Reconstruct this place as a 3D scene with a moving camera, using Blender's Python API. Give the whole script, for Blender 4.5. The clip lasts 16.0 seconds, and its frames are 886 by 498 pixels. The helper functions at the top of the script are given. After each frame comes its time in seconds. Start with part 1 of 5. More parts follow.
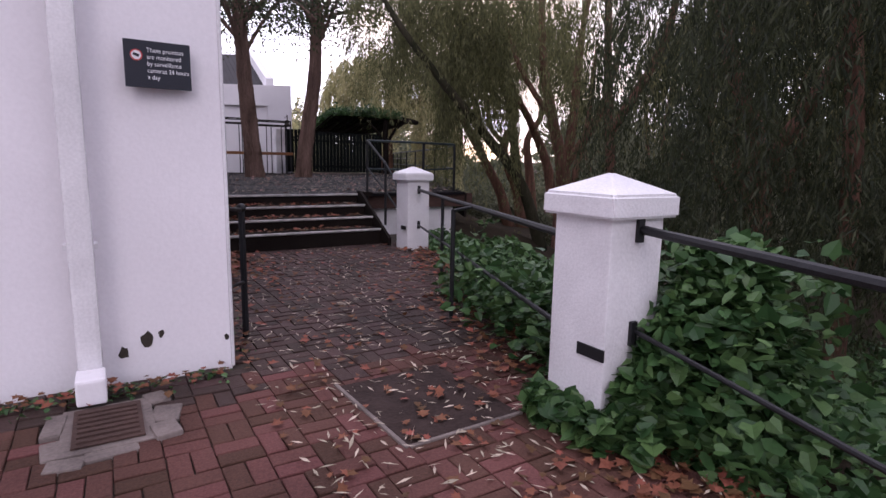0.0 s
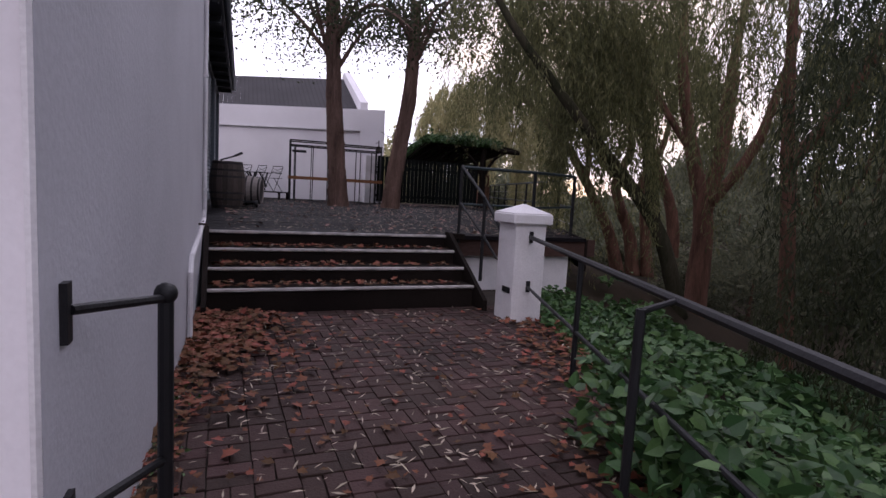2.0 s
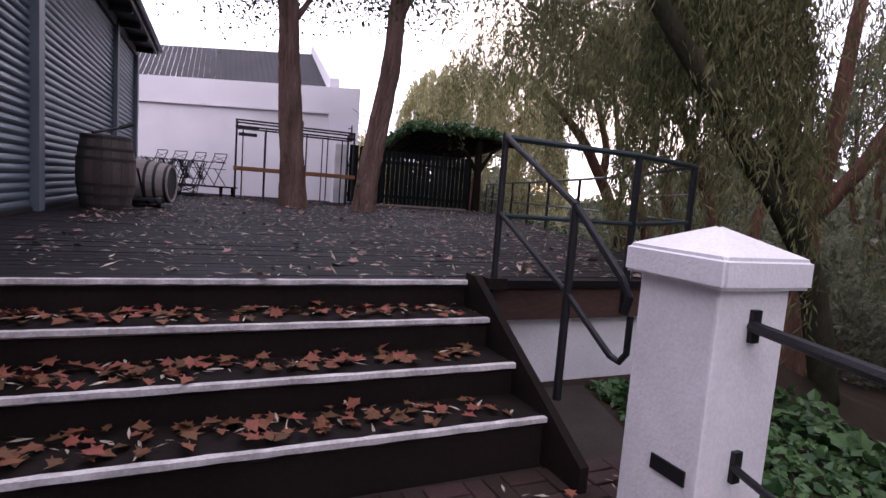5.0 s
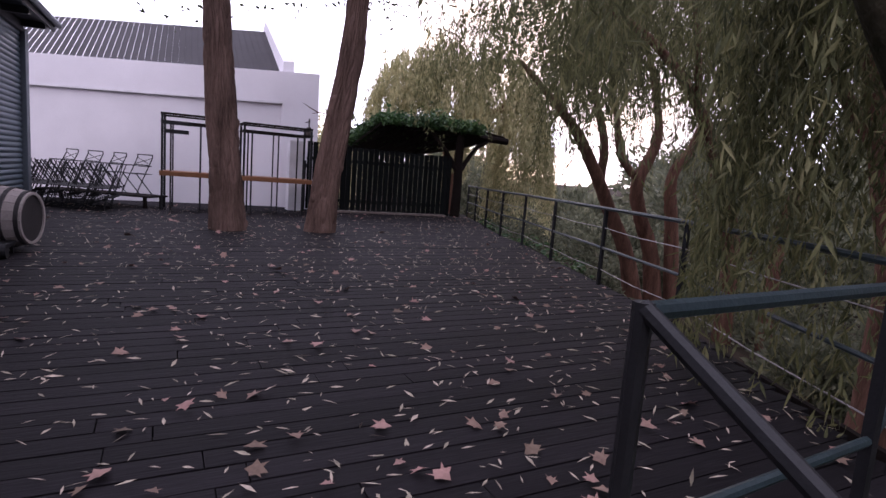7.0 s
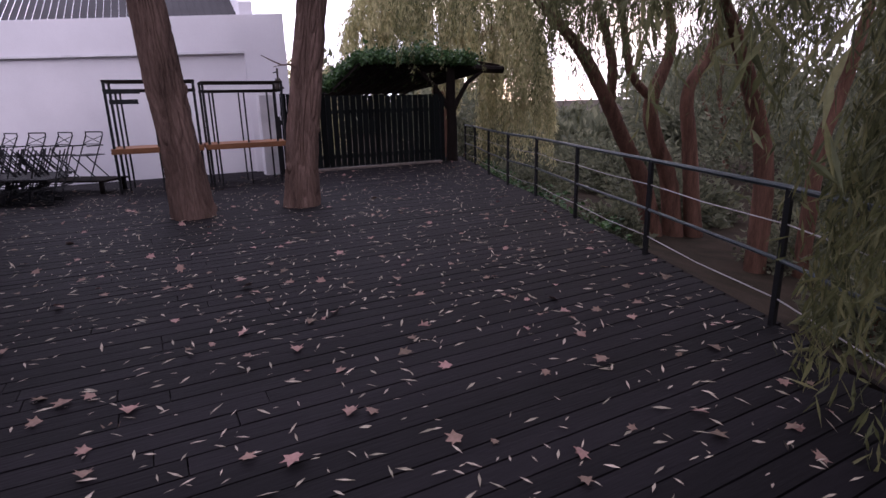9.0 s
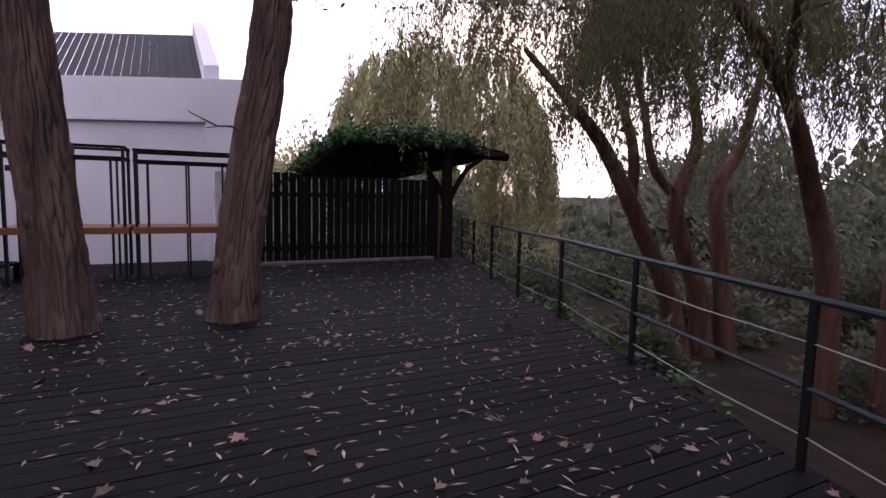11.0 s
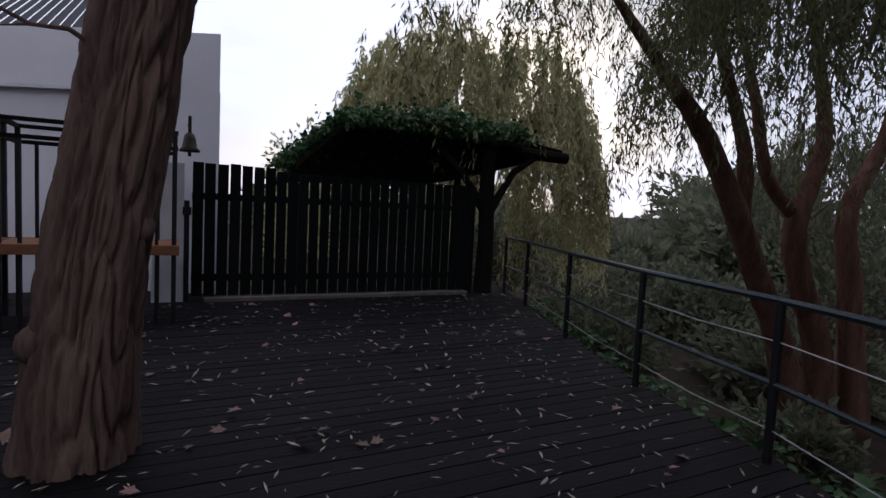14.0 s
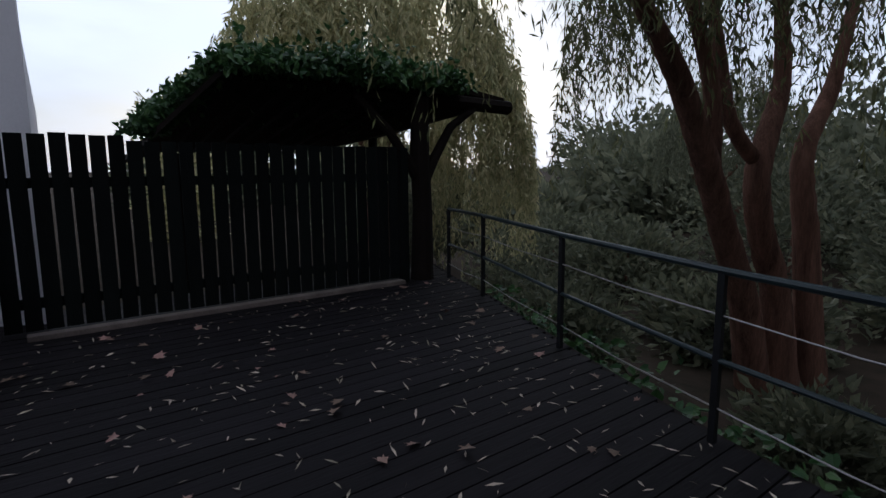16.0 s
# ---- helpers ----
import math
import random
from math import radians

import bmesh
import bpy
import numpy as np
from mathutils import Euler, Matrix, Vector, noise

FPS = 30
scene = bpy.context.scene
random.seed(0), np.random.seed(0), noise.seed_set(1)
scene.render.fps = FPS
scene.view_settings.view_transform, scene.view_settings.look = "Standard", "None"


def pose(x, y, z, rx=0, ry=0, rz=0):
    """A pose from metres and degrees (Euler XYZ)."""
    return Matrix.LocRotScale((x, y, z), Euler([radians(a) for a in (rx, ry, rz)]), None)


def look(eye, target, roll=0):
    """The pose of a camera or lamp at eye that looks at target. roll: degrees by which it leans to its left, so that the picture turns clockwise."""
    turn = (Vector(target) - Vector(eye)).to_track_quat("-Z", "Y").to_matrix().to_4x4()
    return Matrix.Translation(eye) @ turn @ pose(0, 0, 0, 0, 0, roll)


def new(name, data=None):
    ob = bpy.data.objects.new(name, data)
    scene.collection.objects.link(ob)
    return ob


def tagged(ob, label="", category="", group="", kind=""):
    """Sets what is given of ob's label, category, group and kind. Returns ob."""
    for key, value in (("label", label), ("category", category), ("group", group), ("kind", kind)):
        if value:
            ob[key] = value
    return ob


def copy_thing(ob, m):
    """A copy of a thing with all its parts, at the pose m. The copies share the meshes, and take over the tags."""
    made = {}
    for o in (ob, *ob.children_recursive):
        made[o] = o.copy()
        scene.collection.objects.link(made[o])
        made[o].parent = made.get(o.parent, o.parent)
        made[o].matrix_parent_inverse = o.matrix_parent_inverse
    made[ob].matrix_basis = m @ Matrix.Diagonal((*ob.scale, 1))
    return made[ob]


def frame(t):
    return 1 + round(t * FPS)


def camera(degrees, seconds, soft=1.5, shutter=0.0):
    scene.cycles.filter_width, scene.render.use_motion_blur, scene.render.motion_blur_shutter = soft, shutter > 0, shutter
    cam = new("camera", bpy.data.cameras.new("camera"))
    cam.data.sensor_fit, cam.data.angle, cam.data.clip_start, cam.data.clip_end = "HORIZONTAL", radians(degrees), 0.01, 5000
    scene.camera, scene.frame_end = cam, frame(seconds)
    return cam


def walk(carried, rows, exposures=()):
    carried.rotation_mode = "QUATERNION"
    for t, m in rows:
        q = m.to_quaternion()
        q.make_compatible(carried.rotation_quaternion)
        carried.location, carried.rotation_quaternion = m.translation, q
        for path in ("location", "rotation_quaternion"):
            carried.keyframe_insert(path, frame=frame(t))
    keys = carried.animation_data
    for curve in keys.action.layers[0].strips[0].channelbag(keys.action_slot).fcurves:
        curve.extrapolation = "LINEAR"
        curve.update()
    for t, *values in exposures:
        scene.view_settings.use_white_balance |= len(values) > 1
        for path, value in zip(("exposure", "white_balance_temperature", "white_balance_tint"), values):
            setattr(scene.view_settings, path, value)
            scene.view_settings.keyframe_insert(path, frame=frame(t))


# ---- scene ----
cam = camera(78.0, 16.0)
PATH = [
    (0, (0.845, 0.141, 1.33), (1.887, 1.819, 1.016), 1.1),
    (0.5, (1.191, 0.708, 1.309), (2.038, 2.509, 1.11), 4.4),
    (1, (1.36, 1.176, 1.325), (2.434, 2.844, 1.072), 5.9),
    (1.5, (1.683, 1.878, 1.353), (2.488, 3.702, 1.203), 1.4),
    (2, (1.848, 2.387, 1.342), (2.602, 4.227, 1.132), 3.2),
    (2.5, (2.024, 2.94, 1.322), (2.902, 4.714, 1.033), 1.6),
    (3, (2.275, 3.534, 1.281), (2.953, 5.408, 1.109), 2.2),
    (3.5, (2.578, 4.143, 1.239), (3.411, 5.941, 0.968), 1.6),
    (4, (2.612, 4.812, 1.267), (3.321, 6.669, 1.046), 2.0),
    (4.5, (2.798, 5.482, 1.279), (3.413, 7.376, 1.092), 4.0),
    (5, (3.055, 6.088, 1.301), (3.884, 7.897, 1.096), 4.4),
    (5.2, (3.08, 6.329, 1.305), (3.928, 8.132, 1.142), 3.8),
    (7.5, (4.169, 8.793, 2.027), (5.117, 10.531, 1.743), 3.7),
    (8, (4.235, 9.111, 2.089), (5.155, 10.873, 1.870), -1.6),
    (8.5, (4.319, 9.327, 2.243), (5.282, 11.014, 1.768), 3.0),
    (9, (4.511, 9.615, 2.238), (5.410, 11.326, 1.723), -1.4),
    (9.5, (4.748, 10.125, 2.209), (5.547, 11.927, 1.872), -1.2),
    (12, (6.106, 12.772, 2.165), (7.138, 14.476, 1.991), 2.9),
    (12.5, (6.239, 13.282, 2.205), (7.252, 14.995, 2.004), 3.6),
    (13, (6.5, 13.916, 2.168), (7.469, 15.659, 2.014), 1.9),
    (13.5, (6.69, 14.445, 2.114), (7.527, 16.257, 2.003), 2.5),
    (14, (6.874, 14.872, 2.089), (7.798, 16.64, 1.942), 2.8),
    (14.5, (7.195, 15.413, 2.052), (8.019, 17.234, 1.975), 1.0),
    (15, (7.214, 15.866, 2.057), (8.125, 17.641, 1.914), 2.7),
    (15.5, (7.155, 16.197, 2.184), (8.383, 17.745, 1.877), 0.6),
    (16, (7.471, 16.632, 2.197), (8.676, 18.201, 1.907), -0.4),
]
D = 0.755
U = Vector((0.333, 0.943, 0))
EXPOSURES = [(0, -0.02, 6100, 25), (1, -0.35, 6100, 24), (2, -0.42, 6100, 24), (2.5, 0.15, 6100, 26), (3, 0.12, 6100, 26), (4, 0.25, 6100, 27), (5.2, 0.25, 6050, 28), (7.5, 0.10, 5950, 30), (8.5, 0.18, 5950, 31), (9.5, -0.2, 5950, 32), (12, -0.42, 5950, 30), (13, -0.75, 5850, 24), (14.5, -1.22, 5600, 10), (16, -1.22, 5550, 7)]
walk(cam, [(t, look(eye, target, roll)) for t, eye, target, roll in PATH], EXPOSURES)

# ---- world and sun ----
world = bpy.data.worlds.new("sky")
scene.world = world
world.use_nodes = True
wn, wl = world.node_tree.nodes, world.node_tree.links
bg = wn["Background"]
sky = wn.new("ShaderNodeTexSky")
sky.sky_type = "NISHITA"
sky.sun_disc = False
sky.sun_elevation = radians(14)
sky.sun_rotation = radians(32)
sky.air_density, sky.dust_density = 1.0, 2.0
tc = wn.new("ShaderNodeTexCoord")
mp = wn.new("ShaderNodeMapping")
mp.inputs["Scale"].default_value = (1.0, 1.0, 2.6)
nz = wn.new("ShaderNodeTexNoise")
nz.inputs["Scale"].default_value = 2.2
nz.inputs["Detail"].default_value = 7
rp = wn.new("ShaderNodeValToRGB")
rp.color_ramp.elements[0].position, rp.color_ramp.elements[1].position = 0.30, 0.55
rp.color_ramp.elements[0].color = (0.36, 0.36, 0.36, 1)
mx = wn.new("ShaderNodeMix")
mx.data_type = "RGBA"
mx.inputs["B"].default_value = (17.6, 17.3, 18.6, 1)
wl.new(tc.outputs["Generated"], mp.inputs["Vector"])
wl.new(mp.outputs["Vector"], nz.inputs["Vector"])
wl.new(nz.outputs["Fac"], rp.inputs["Fac"])
wl.new(rp.outputs["Color"], mx.inputs["Factor"])
wl.new(sky.outputs["Color"], mx.inputs["A"])
dotn = wn.new("ShaderNodeVectorMath")
dotn.operation = "DOT_PRODUCT"
dotn.inputs[1].default_value = (0.52, 0.82, 0.22)
wl.new(tc.outputs["Generated"], dotn.inputs[0])
glow = wn.new("ShaderNodeMapRange")
glow.inputs["From Min"].default_value, glow.inputs["From Max"].default_value = -1.0, 1.0
glow.inputs["To Min"].default_value, glow.inputs["To Max"].default_value = 0.058, 0.135
wl.new(dotn.outputs["Value"], glow.inputs["Value"])
wl.new(glow.outputs["Result"], bg.inputs["Strength"])
wl.new(mx.outputs["Result"], bg.inputs["Color"])
bg.inputs["Strength"].default_value = 0.1
sun = new("sun", bpy.data.lights.new("sun", "SUN"))
sun.data.energy, sun.data.angle, sun.data.color = 0.6, radians(20), (1.0, 0.93, 0.88)
sun.matrix_world = look((0, 0, 30), (0.5 * 30, 0.9 * 30, 12))


# ---- materials ----
def material(name, colour, dark=0.6, scale=8.0, rough=0.8, bump=0.15, metal=0.0, fine=60.0, random_by=0.0, island=False, stretch=(1, 1, 1), tint=None, trans=0.0, spec=0.3, relief=0.02):
    m = bpy.data.materials.new(name)
    m.use_nodes = True
    n, l = m.node_tree.nodes, m.node_tree.links
    b = n["Principled BSDF"]
    b.inputs["Roughness"].default_value = rough
    b.inputs["Metallic"].default_value = metal
    b.inputs["Specular IOR Level"].default_value = spec
    ma = n.new("ShaderNodeMapping")
    ma.inputs["Scale"].default_value = stretch
    geo = n.new("ShaderNodeNewGeometry")
    l.new(geo.outputs["Position"], ma.inputs["Vector"])
    n1, n2 = n.new("ShaderNodeTexNoise"), n.new("ShaderNodeTexNoise")
    n1.inputs["Scale"].default_value, n2.inputs["Scale"].default_value = scale / 6, fine
    n1.inputs["Detail"].default_value = 6
    n2.inputs["Detail"].default_value = 3
    for k in (n1, n2):
        l.new(ma.outputs["Vector"], k.inputs["Vector"])
    ramp = n.new("ShaderNodeValToRGB")
    e = ramp.color_ramp.elements
    e[0].position, e[1].position = 0.32, 0.68
    e[0].color = (*[c * dark for c in (tint or colour)], 1)
    e[1].color = (*colour, 1)
    add = n.new("ShaderNodeMath")
    add.operation = "MULTIPLY_ADD"
    add.inputs[1].default_value = 0.35
    l.new(n2.outputs["Fac"], add.inputs[0])
    sc = n.new("ShaderNodeMath")
    sc.operation = "MULTIPLY"
    sc.inputs[1].default_value = 0.66
    l.new(n1.outputs["Fac"], sc.inputs[0])
    l.new(sc.outputs[0], add.inputs[2])
    l.new(add.outputs[0], ramp.inputs["Fac"])
    out = ramp.outputs["Color"]
    if random_by:
        hs = n.new("ShaderNodeHueSaturation")
        if island:
            src = geo.outputs["Random Per Island"]
        else:
            oi = n.new("ShaderNodeObjectInfo")
            src = oi.outputs["Random"]
        mr = n.new("ShaderNodeMapRange")
        mr.inputs["To Min"].default_value, mr.inputs["To Max"].default_value = 1 - random_by, 1 + random_by
        l.new(src, mr.inputs["Value"])
        l.new(mr.outputs["Result"], hs.inputs["Value"])
        mh = n.new("ShaderNodeMapRange")
        mh.inputs["To Min"].default_value, mh.inputs["To Max"].default_value = 0.5 + random_by * 0.05, 0.5 - random_by * 0.05
        l.new(src, mh.inputs["Value"])
        l.new(mh.outputs["Result"], hs.inputs["Hue"])
        l.new(out, hs.inputs["Color"])
        out = hs.outputs["Color"]
    l.new(out, b.inputs["Base Color"])
    if bump:
        bp = n.new("ShaderNodeBump")
        bp.inputs["Strength"].default_value = bump
        bp.inputs["Distance"].default_value = relief
        l.new(add.outputs[0], bp.inputs["Height"])
        l.new(bp.outputs["Normal"], b.inputs["Normal"])
    if trans:
        tr = n.new("ShaderNodeBsdfTranslucent")
        ms = n.new("ShaderNodeMixShader")
        ms.inputs["Fac"].default_value = trans
        l.new(out, tr.inputs["Color"])
        l.new(b.outputs[0], ms.inputs[1])
        l.new(tr.outputs[0], ms.inputs[2])
        l.new(ms.outputs[0], n["Material Output"].inputs["Surface"])
    return m


WHITE = material("white_render", (0.80, 0.77, 0.80), 0.88, 6, 0.85, 0.25, fine=45)
WHITE_OLD = material("weathered_white_paint", (0.78, 0.76, 0.78), 0.72, 14, 0.8, 0.35, fine=70)
# White render of the house side, greyed so the colour carries its shade.
SHADEWALL = material("shaded_white_render", (0.50, 0.50, 0.54), 0.8, 6, 0.85, 0.3, fine=40)
BRICK = material("paving_brick", (0.135, 0.062, 0.05), 0.3, 5, 0.8, 0.6, spec=0.15, fine=90, random_by=0.35)
BRICKS = material("paving_brick_rest", (0.135, 0.062, 0.05), 0.3, 5, 0.8, 0.6, spec=0.15, fine=90, random_by=0.35, island=True)
DARKBRICK = material("dark_paving_brick", (0.07, 0.041, 0.036), 0.4, 5, 0.7, 0.6, spec=0.2, fine=90, random_by=0.3)
DARKBRICKS = material("dark_paving_brick_rest", (0.07, 0.041, 0.036), 0.4, 5, 0.7, 0.6, spec=0.2, fine=90, random_by=0.3, island=True)
JOINT = material("dirt_joint", (0.05, 0.04, 0.032), 0.5, 20, 0.95, 0.5)
PLANK = material("weathered_deck_plank", (0.0125, 0.0102, 0.0124), 0.4, 6, 0.72, 0.5, spec=0.12, fine=30, random_by=0.25, stretch=(0.25, 2.2, 1))
DARKWOOD = material("dark_wet_timber", (0.018, 0.013, 0.011), 0.5, 10, 0.8, 0.4, spec=0.1, fine=40, random_by=0.1)
NOSING = material("white_nosing_paint", (0.72, 0.68, 0.66), 0.35, 40, 0.7, 0.3, fine=60)
STEEL = material("black_painted_steel", (0.015, 0.015, 0.017), 0.6, 30, 0.5, 0.2, fine=80)
STEEL_BLUE = material("dark_teal_rail_paint", (0.025, 0.04, 0.045), 0.6, 30, 0.35, 0.15, fine=80)
WIRE = material("galvanised_wire", (0.35, 0.33, 0.32), 0.7, 30, 0.4, 0.1, metal=0.6)
SHUTTER = material("grey_blue_shutter_metal", (0.105, 0.14, 0.17), 0.75, 4, 0.4, 0.1, metal=0.35, fine=30)
SHUTTER_POST = material("grey_steel_post", (0.15, 0.175, 0.20), 0.7, 8, 0.5, 0.15, metal=0.2)
FASCIA = material("dark_fascia_paint", (0.06, 0.062, 0.07), 0.7, 8, 0.6, 0.15)
ROOFTILE = material("dark_roof_sheet", (0.04, 0.036, 0.04), 0.6, 5, 0.8, 0.3, fine=25)
FENCEWOOD = material("black_stained_fence_board", (0.009, 0.011, 0.011), 0.5, 10, 0.85, 0.4, spec=0.1, fine=50, random_by=0.3, stretch=(2, 2, 0.3))
BARK = material("ridged_brown_bark", (0.20, 0.13, 0.108), 0.3, 14, 0.95, 0.8, fine=24, stretch=(2.2, 2.2, 0.4), spec=0.08, relief=0.03)
WILLOWBARK = material("reddish_willow_bark", (0.22, 0.118, 0.085), 0.3, 20, 0.95, 0.9, fine=22, stretch=(1.8, 1.8, 0.3), spec=0.1, relief=0.05)
MOSSBARK = material("dark_mossy_bark", (0.065, 0.055, 0.038), 0.4, 20, 0.95, 0.9, fine=22, stretch=(1.8, 1.8, 0.3), spec=0.1, relief=0.05, tint=(0.05, 0.06, 0.03))
BROWNWOOD = material("red_brown_timber", (0.085, 0.05, 0.042), 0.5, 10, 0.8, 0.4, spec=0.1, fine=40, stretch=(0.3, 1, 1))
WILLOW = material("willow_leaf", (0.19, 0.195, 0.085), 0.5, 3, 0.6, 0, random_by=0.5, island=True, trans=0.45)
WILLOW_PALE = material("pale_willow_leaf", (0.52, 0.49, 0.26), 0.65, 3, 0.6, 0, random_by=0.4, island=True, trans=0.5)
# Darker copy of the willow leaf: crown shade put into the colour.
WILLOW_SHADED = material("shaded_leaf", (0.06, 0.072, 0.034), 0.5, 3, 0.6, 0, random_by=0.5, island=True, trans=0.45)
IVY = material("ivy_leaf", (0.065, 0.14, 0.045), 0.5, 8, 0.4, 0, random_by=0.45, island=True, trans=0.15)
BUSH = material("bank_bush_leaf", (0.18, 0.19, 0.12), 0.6, 8, 0.6, 0, random_by=0.4, island=True, trans=0.45)
OAKLEAF = material("fallen_brown_leaf", (0.20, 0.078, 0.038), 0.5, 40, 0.75, 0.1, random_by=0.5, island=True)
DRYLEAF = material("dry_pinkish_leaf", (0.30, 0.19, 0.15), 0.5, 40, 0.75, 0.1, random_by=0.5, island=True)
SLIVER = material("fallen_willow_leaf", (0.52, 0.44, 0.34), 0.5, 40, 0.7, 0.1, random_by=0.35, island=True)
SOIL = material("leafy_soil", (0.05, 0.036, 0.026), 0.4, 10, 0.95, 0.8, spec=0.05, fine=35, tint=(0.05, 0.044, 0.03))
BARRELWOOD = material("old_barrel_stave", (0.11, 0.085, 0.075), 0.5, 10, 0.75, 0.4, fine=40, random_by=0.25, stretch=(1.5, 1.5, 0.4))
HOOP = material("rusty_barrel_hoop", (0.06, 0.055, 0.055), 0.6, 20, 0.6, 0.3, metal=0.4)
BARRELHEAD = material("pale_barrel_head", (0.38, 0.33, 0.31), 0.6, 12, 0.8, 0.4)
PINE = material("orange_varnished_pine", (0.33, 0.145, 0.065), 0.45, 8, 0.55, 0.2, fine=30, stretch=(0.3, 1, 1))
BRONZE = material("dark_bronze", (0.045, 0.035, 0.03), 0.6, 20, 0.4, 0.15, metal=0.7)
SIGN = material("navy_black_sign", (0.018, 0.02, 0.03), 0.8, 8, 0.5, 0.05)
PRINT = material("white_print", (0.75, 0.75, 0.78), 0.9, 8, 0.6, 0)
REDPRINT = material("red_print", (0.55, 0.06, 0.06), 0.8, 8, 0.6, 0)
STONE = material("pale_kerb_stone", (0.42, 0.38, 0.36), 0.6, 14, 0.9, 0.5)
MUDPLATE = material("muddy_iron_plate", (0.055, 0.036, 0.032), 0.35, 24, 0.9, 0.8, fine=45, spec=0.15)
CEMENT = material("dull_cement_fillet", (0.22, 0.18, 0.165), 0.45, 30, 0.95, 0.5)
IRON = material("rusted_iron_grate", (0.10, 0.06, 0.05), 0.5, 30, 0.8, 0.5, metal=0.3)
GLASSLAMP = material("white_lamp_glass", (0.8, 0.76, 0.7), 0.9, 10, 0.3, 0)


# ---- builders ----
def part(name, bm, mat, parent=None, label="", smooth=False):
    me = bpy.data.meshes.new(name)
    if isinstance(bm, tuple):
        me.from_pydata(bm[0], [], bm[1])
    else:
        bmesh.ops.recalc_face_normals(bm, faces=bm.faces)
        bm.to_mesh(me)
        bm.free()
    if mat:
        me.materials.append(mat)
    if smooth:
        me.polygons.foreach_set("use_smooth", [True] * len(me.polygons))
    ob = new(name, me)
    if parent is not None:
        ob.parent = parent
        ob.matrix_parent_inverse = parent.matrix_basis.inverted()
    return tagged(ob, label)


def thing(name, at, label, category, group="", kind=""):
    ob = new(name)
    ob.matrix_basis = at if isinstance(at, Matrix) else pose(*at)
    bpy.context.view_layer.update()
    return tagged(ob, label, category, group, kind)


def box(bm, x0, x1, y0, y1, z0, z1, m=None, bevel=0.0):
    r = bmesh.ops.create_cube(bm, size=1, matrix=Matrix.LocRotScale(((x0 + x1) / 2, (y0 + y1) / 2, (z0 + z1) / 2), None, (x1 - x0, y1 - y0, z1 - z0)))
    if bevel:
        es = list({e for v in r["verts"] for e in v.link_edges})
        rr = bmesh.ops.bevel(bm, geom=es, offset=bevel, segments=2, affect="EDGES", profile=0.6)
        vs = list({v for f in rr["faces"] for v in f.verts} | {v for v in r["verts"] if v.is_valid})
    else:
        vs = r["verts"]
    if m is not None:
        bmesh.ops.transform(bm, matrix=m, verts=vs)
    return bm


def one(x0, x1, y0, y1, z0, z1, m=None, bevel=0.0):
    return box(bmesh.new(), x0, x1, y0, y1, z0, z1, m, bevel)


def tube(bm, points, radii, seg=8, ragged=0.0, rnd=None):
    """A tapered tube through points; radii: one or one a point."""
    pts = [Vector(p) for p in points]
    if not hasattr(radii, "__len__"):
        radii = [radii] * len(pts)
    rings, side = [], None
    for i, p in enumerate(pts):
        d = (pts[min(i + 1, len(pts) - 1)] - pts[max(i - 1, 0)]).normalized()
        if side is None:
            side = d.orthogonal().normalized()
        side = (side - d * side.dot(d)).normalized()
        up = d.cross(side)
        ring = []
        for k in range(seg):
            a = 2 * math.pi * k / seg
            r = radii[i] * (1 + (ragged * (rnd.random() - 0.5) if rnd else 0))
            ring.append(bm.verts.new(p + (side * math.cos(a) + up * math.sin(a)) * r))
        rings.append(ring)
    for a, b in zip(rings, rings[1:]):
        for k in range(seg):
            bm.faces.new((a[k], a[(k + 1) % seg], b[(k + 1) % seg], b[k]))
    bm.faces.new(rings[0][::-1])
    bm.faces.new(rings[-1])
    return bm


def rod(points, radii, seg=8):
    return tube(bmesh.new(), points, radii, seg)


def lathe(profile, seg=20):
    bm = bmesh.new()
    rings = [[bm.verts.new((r * math.cos(2 * math.pi * k / seg), r * math.sin(2 * math.pi * k / seg), z)) for k in range(seg)] for r, z in profile]
    for a, b in zip(rings, rings[1:]):
        for k in range(seg):
            bm.faces.new((a[k], a[(k + 1) % seg], b[(k + 1) % seg], b[k]))
    bm.faces.new(rings[0][::-1])
    bm.faces.new(rings[-1])
    return bm


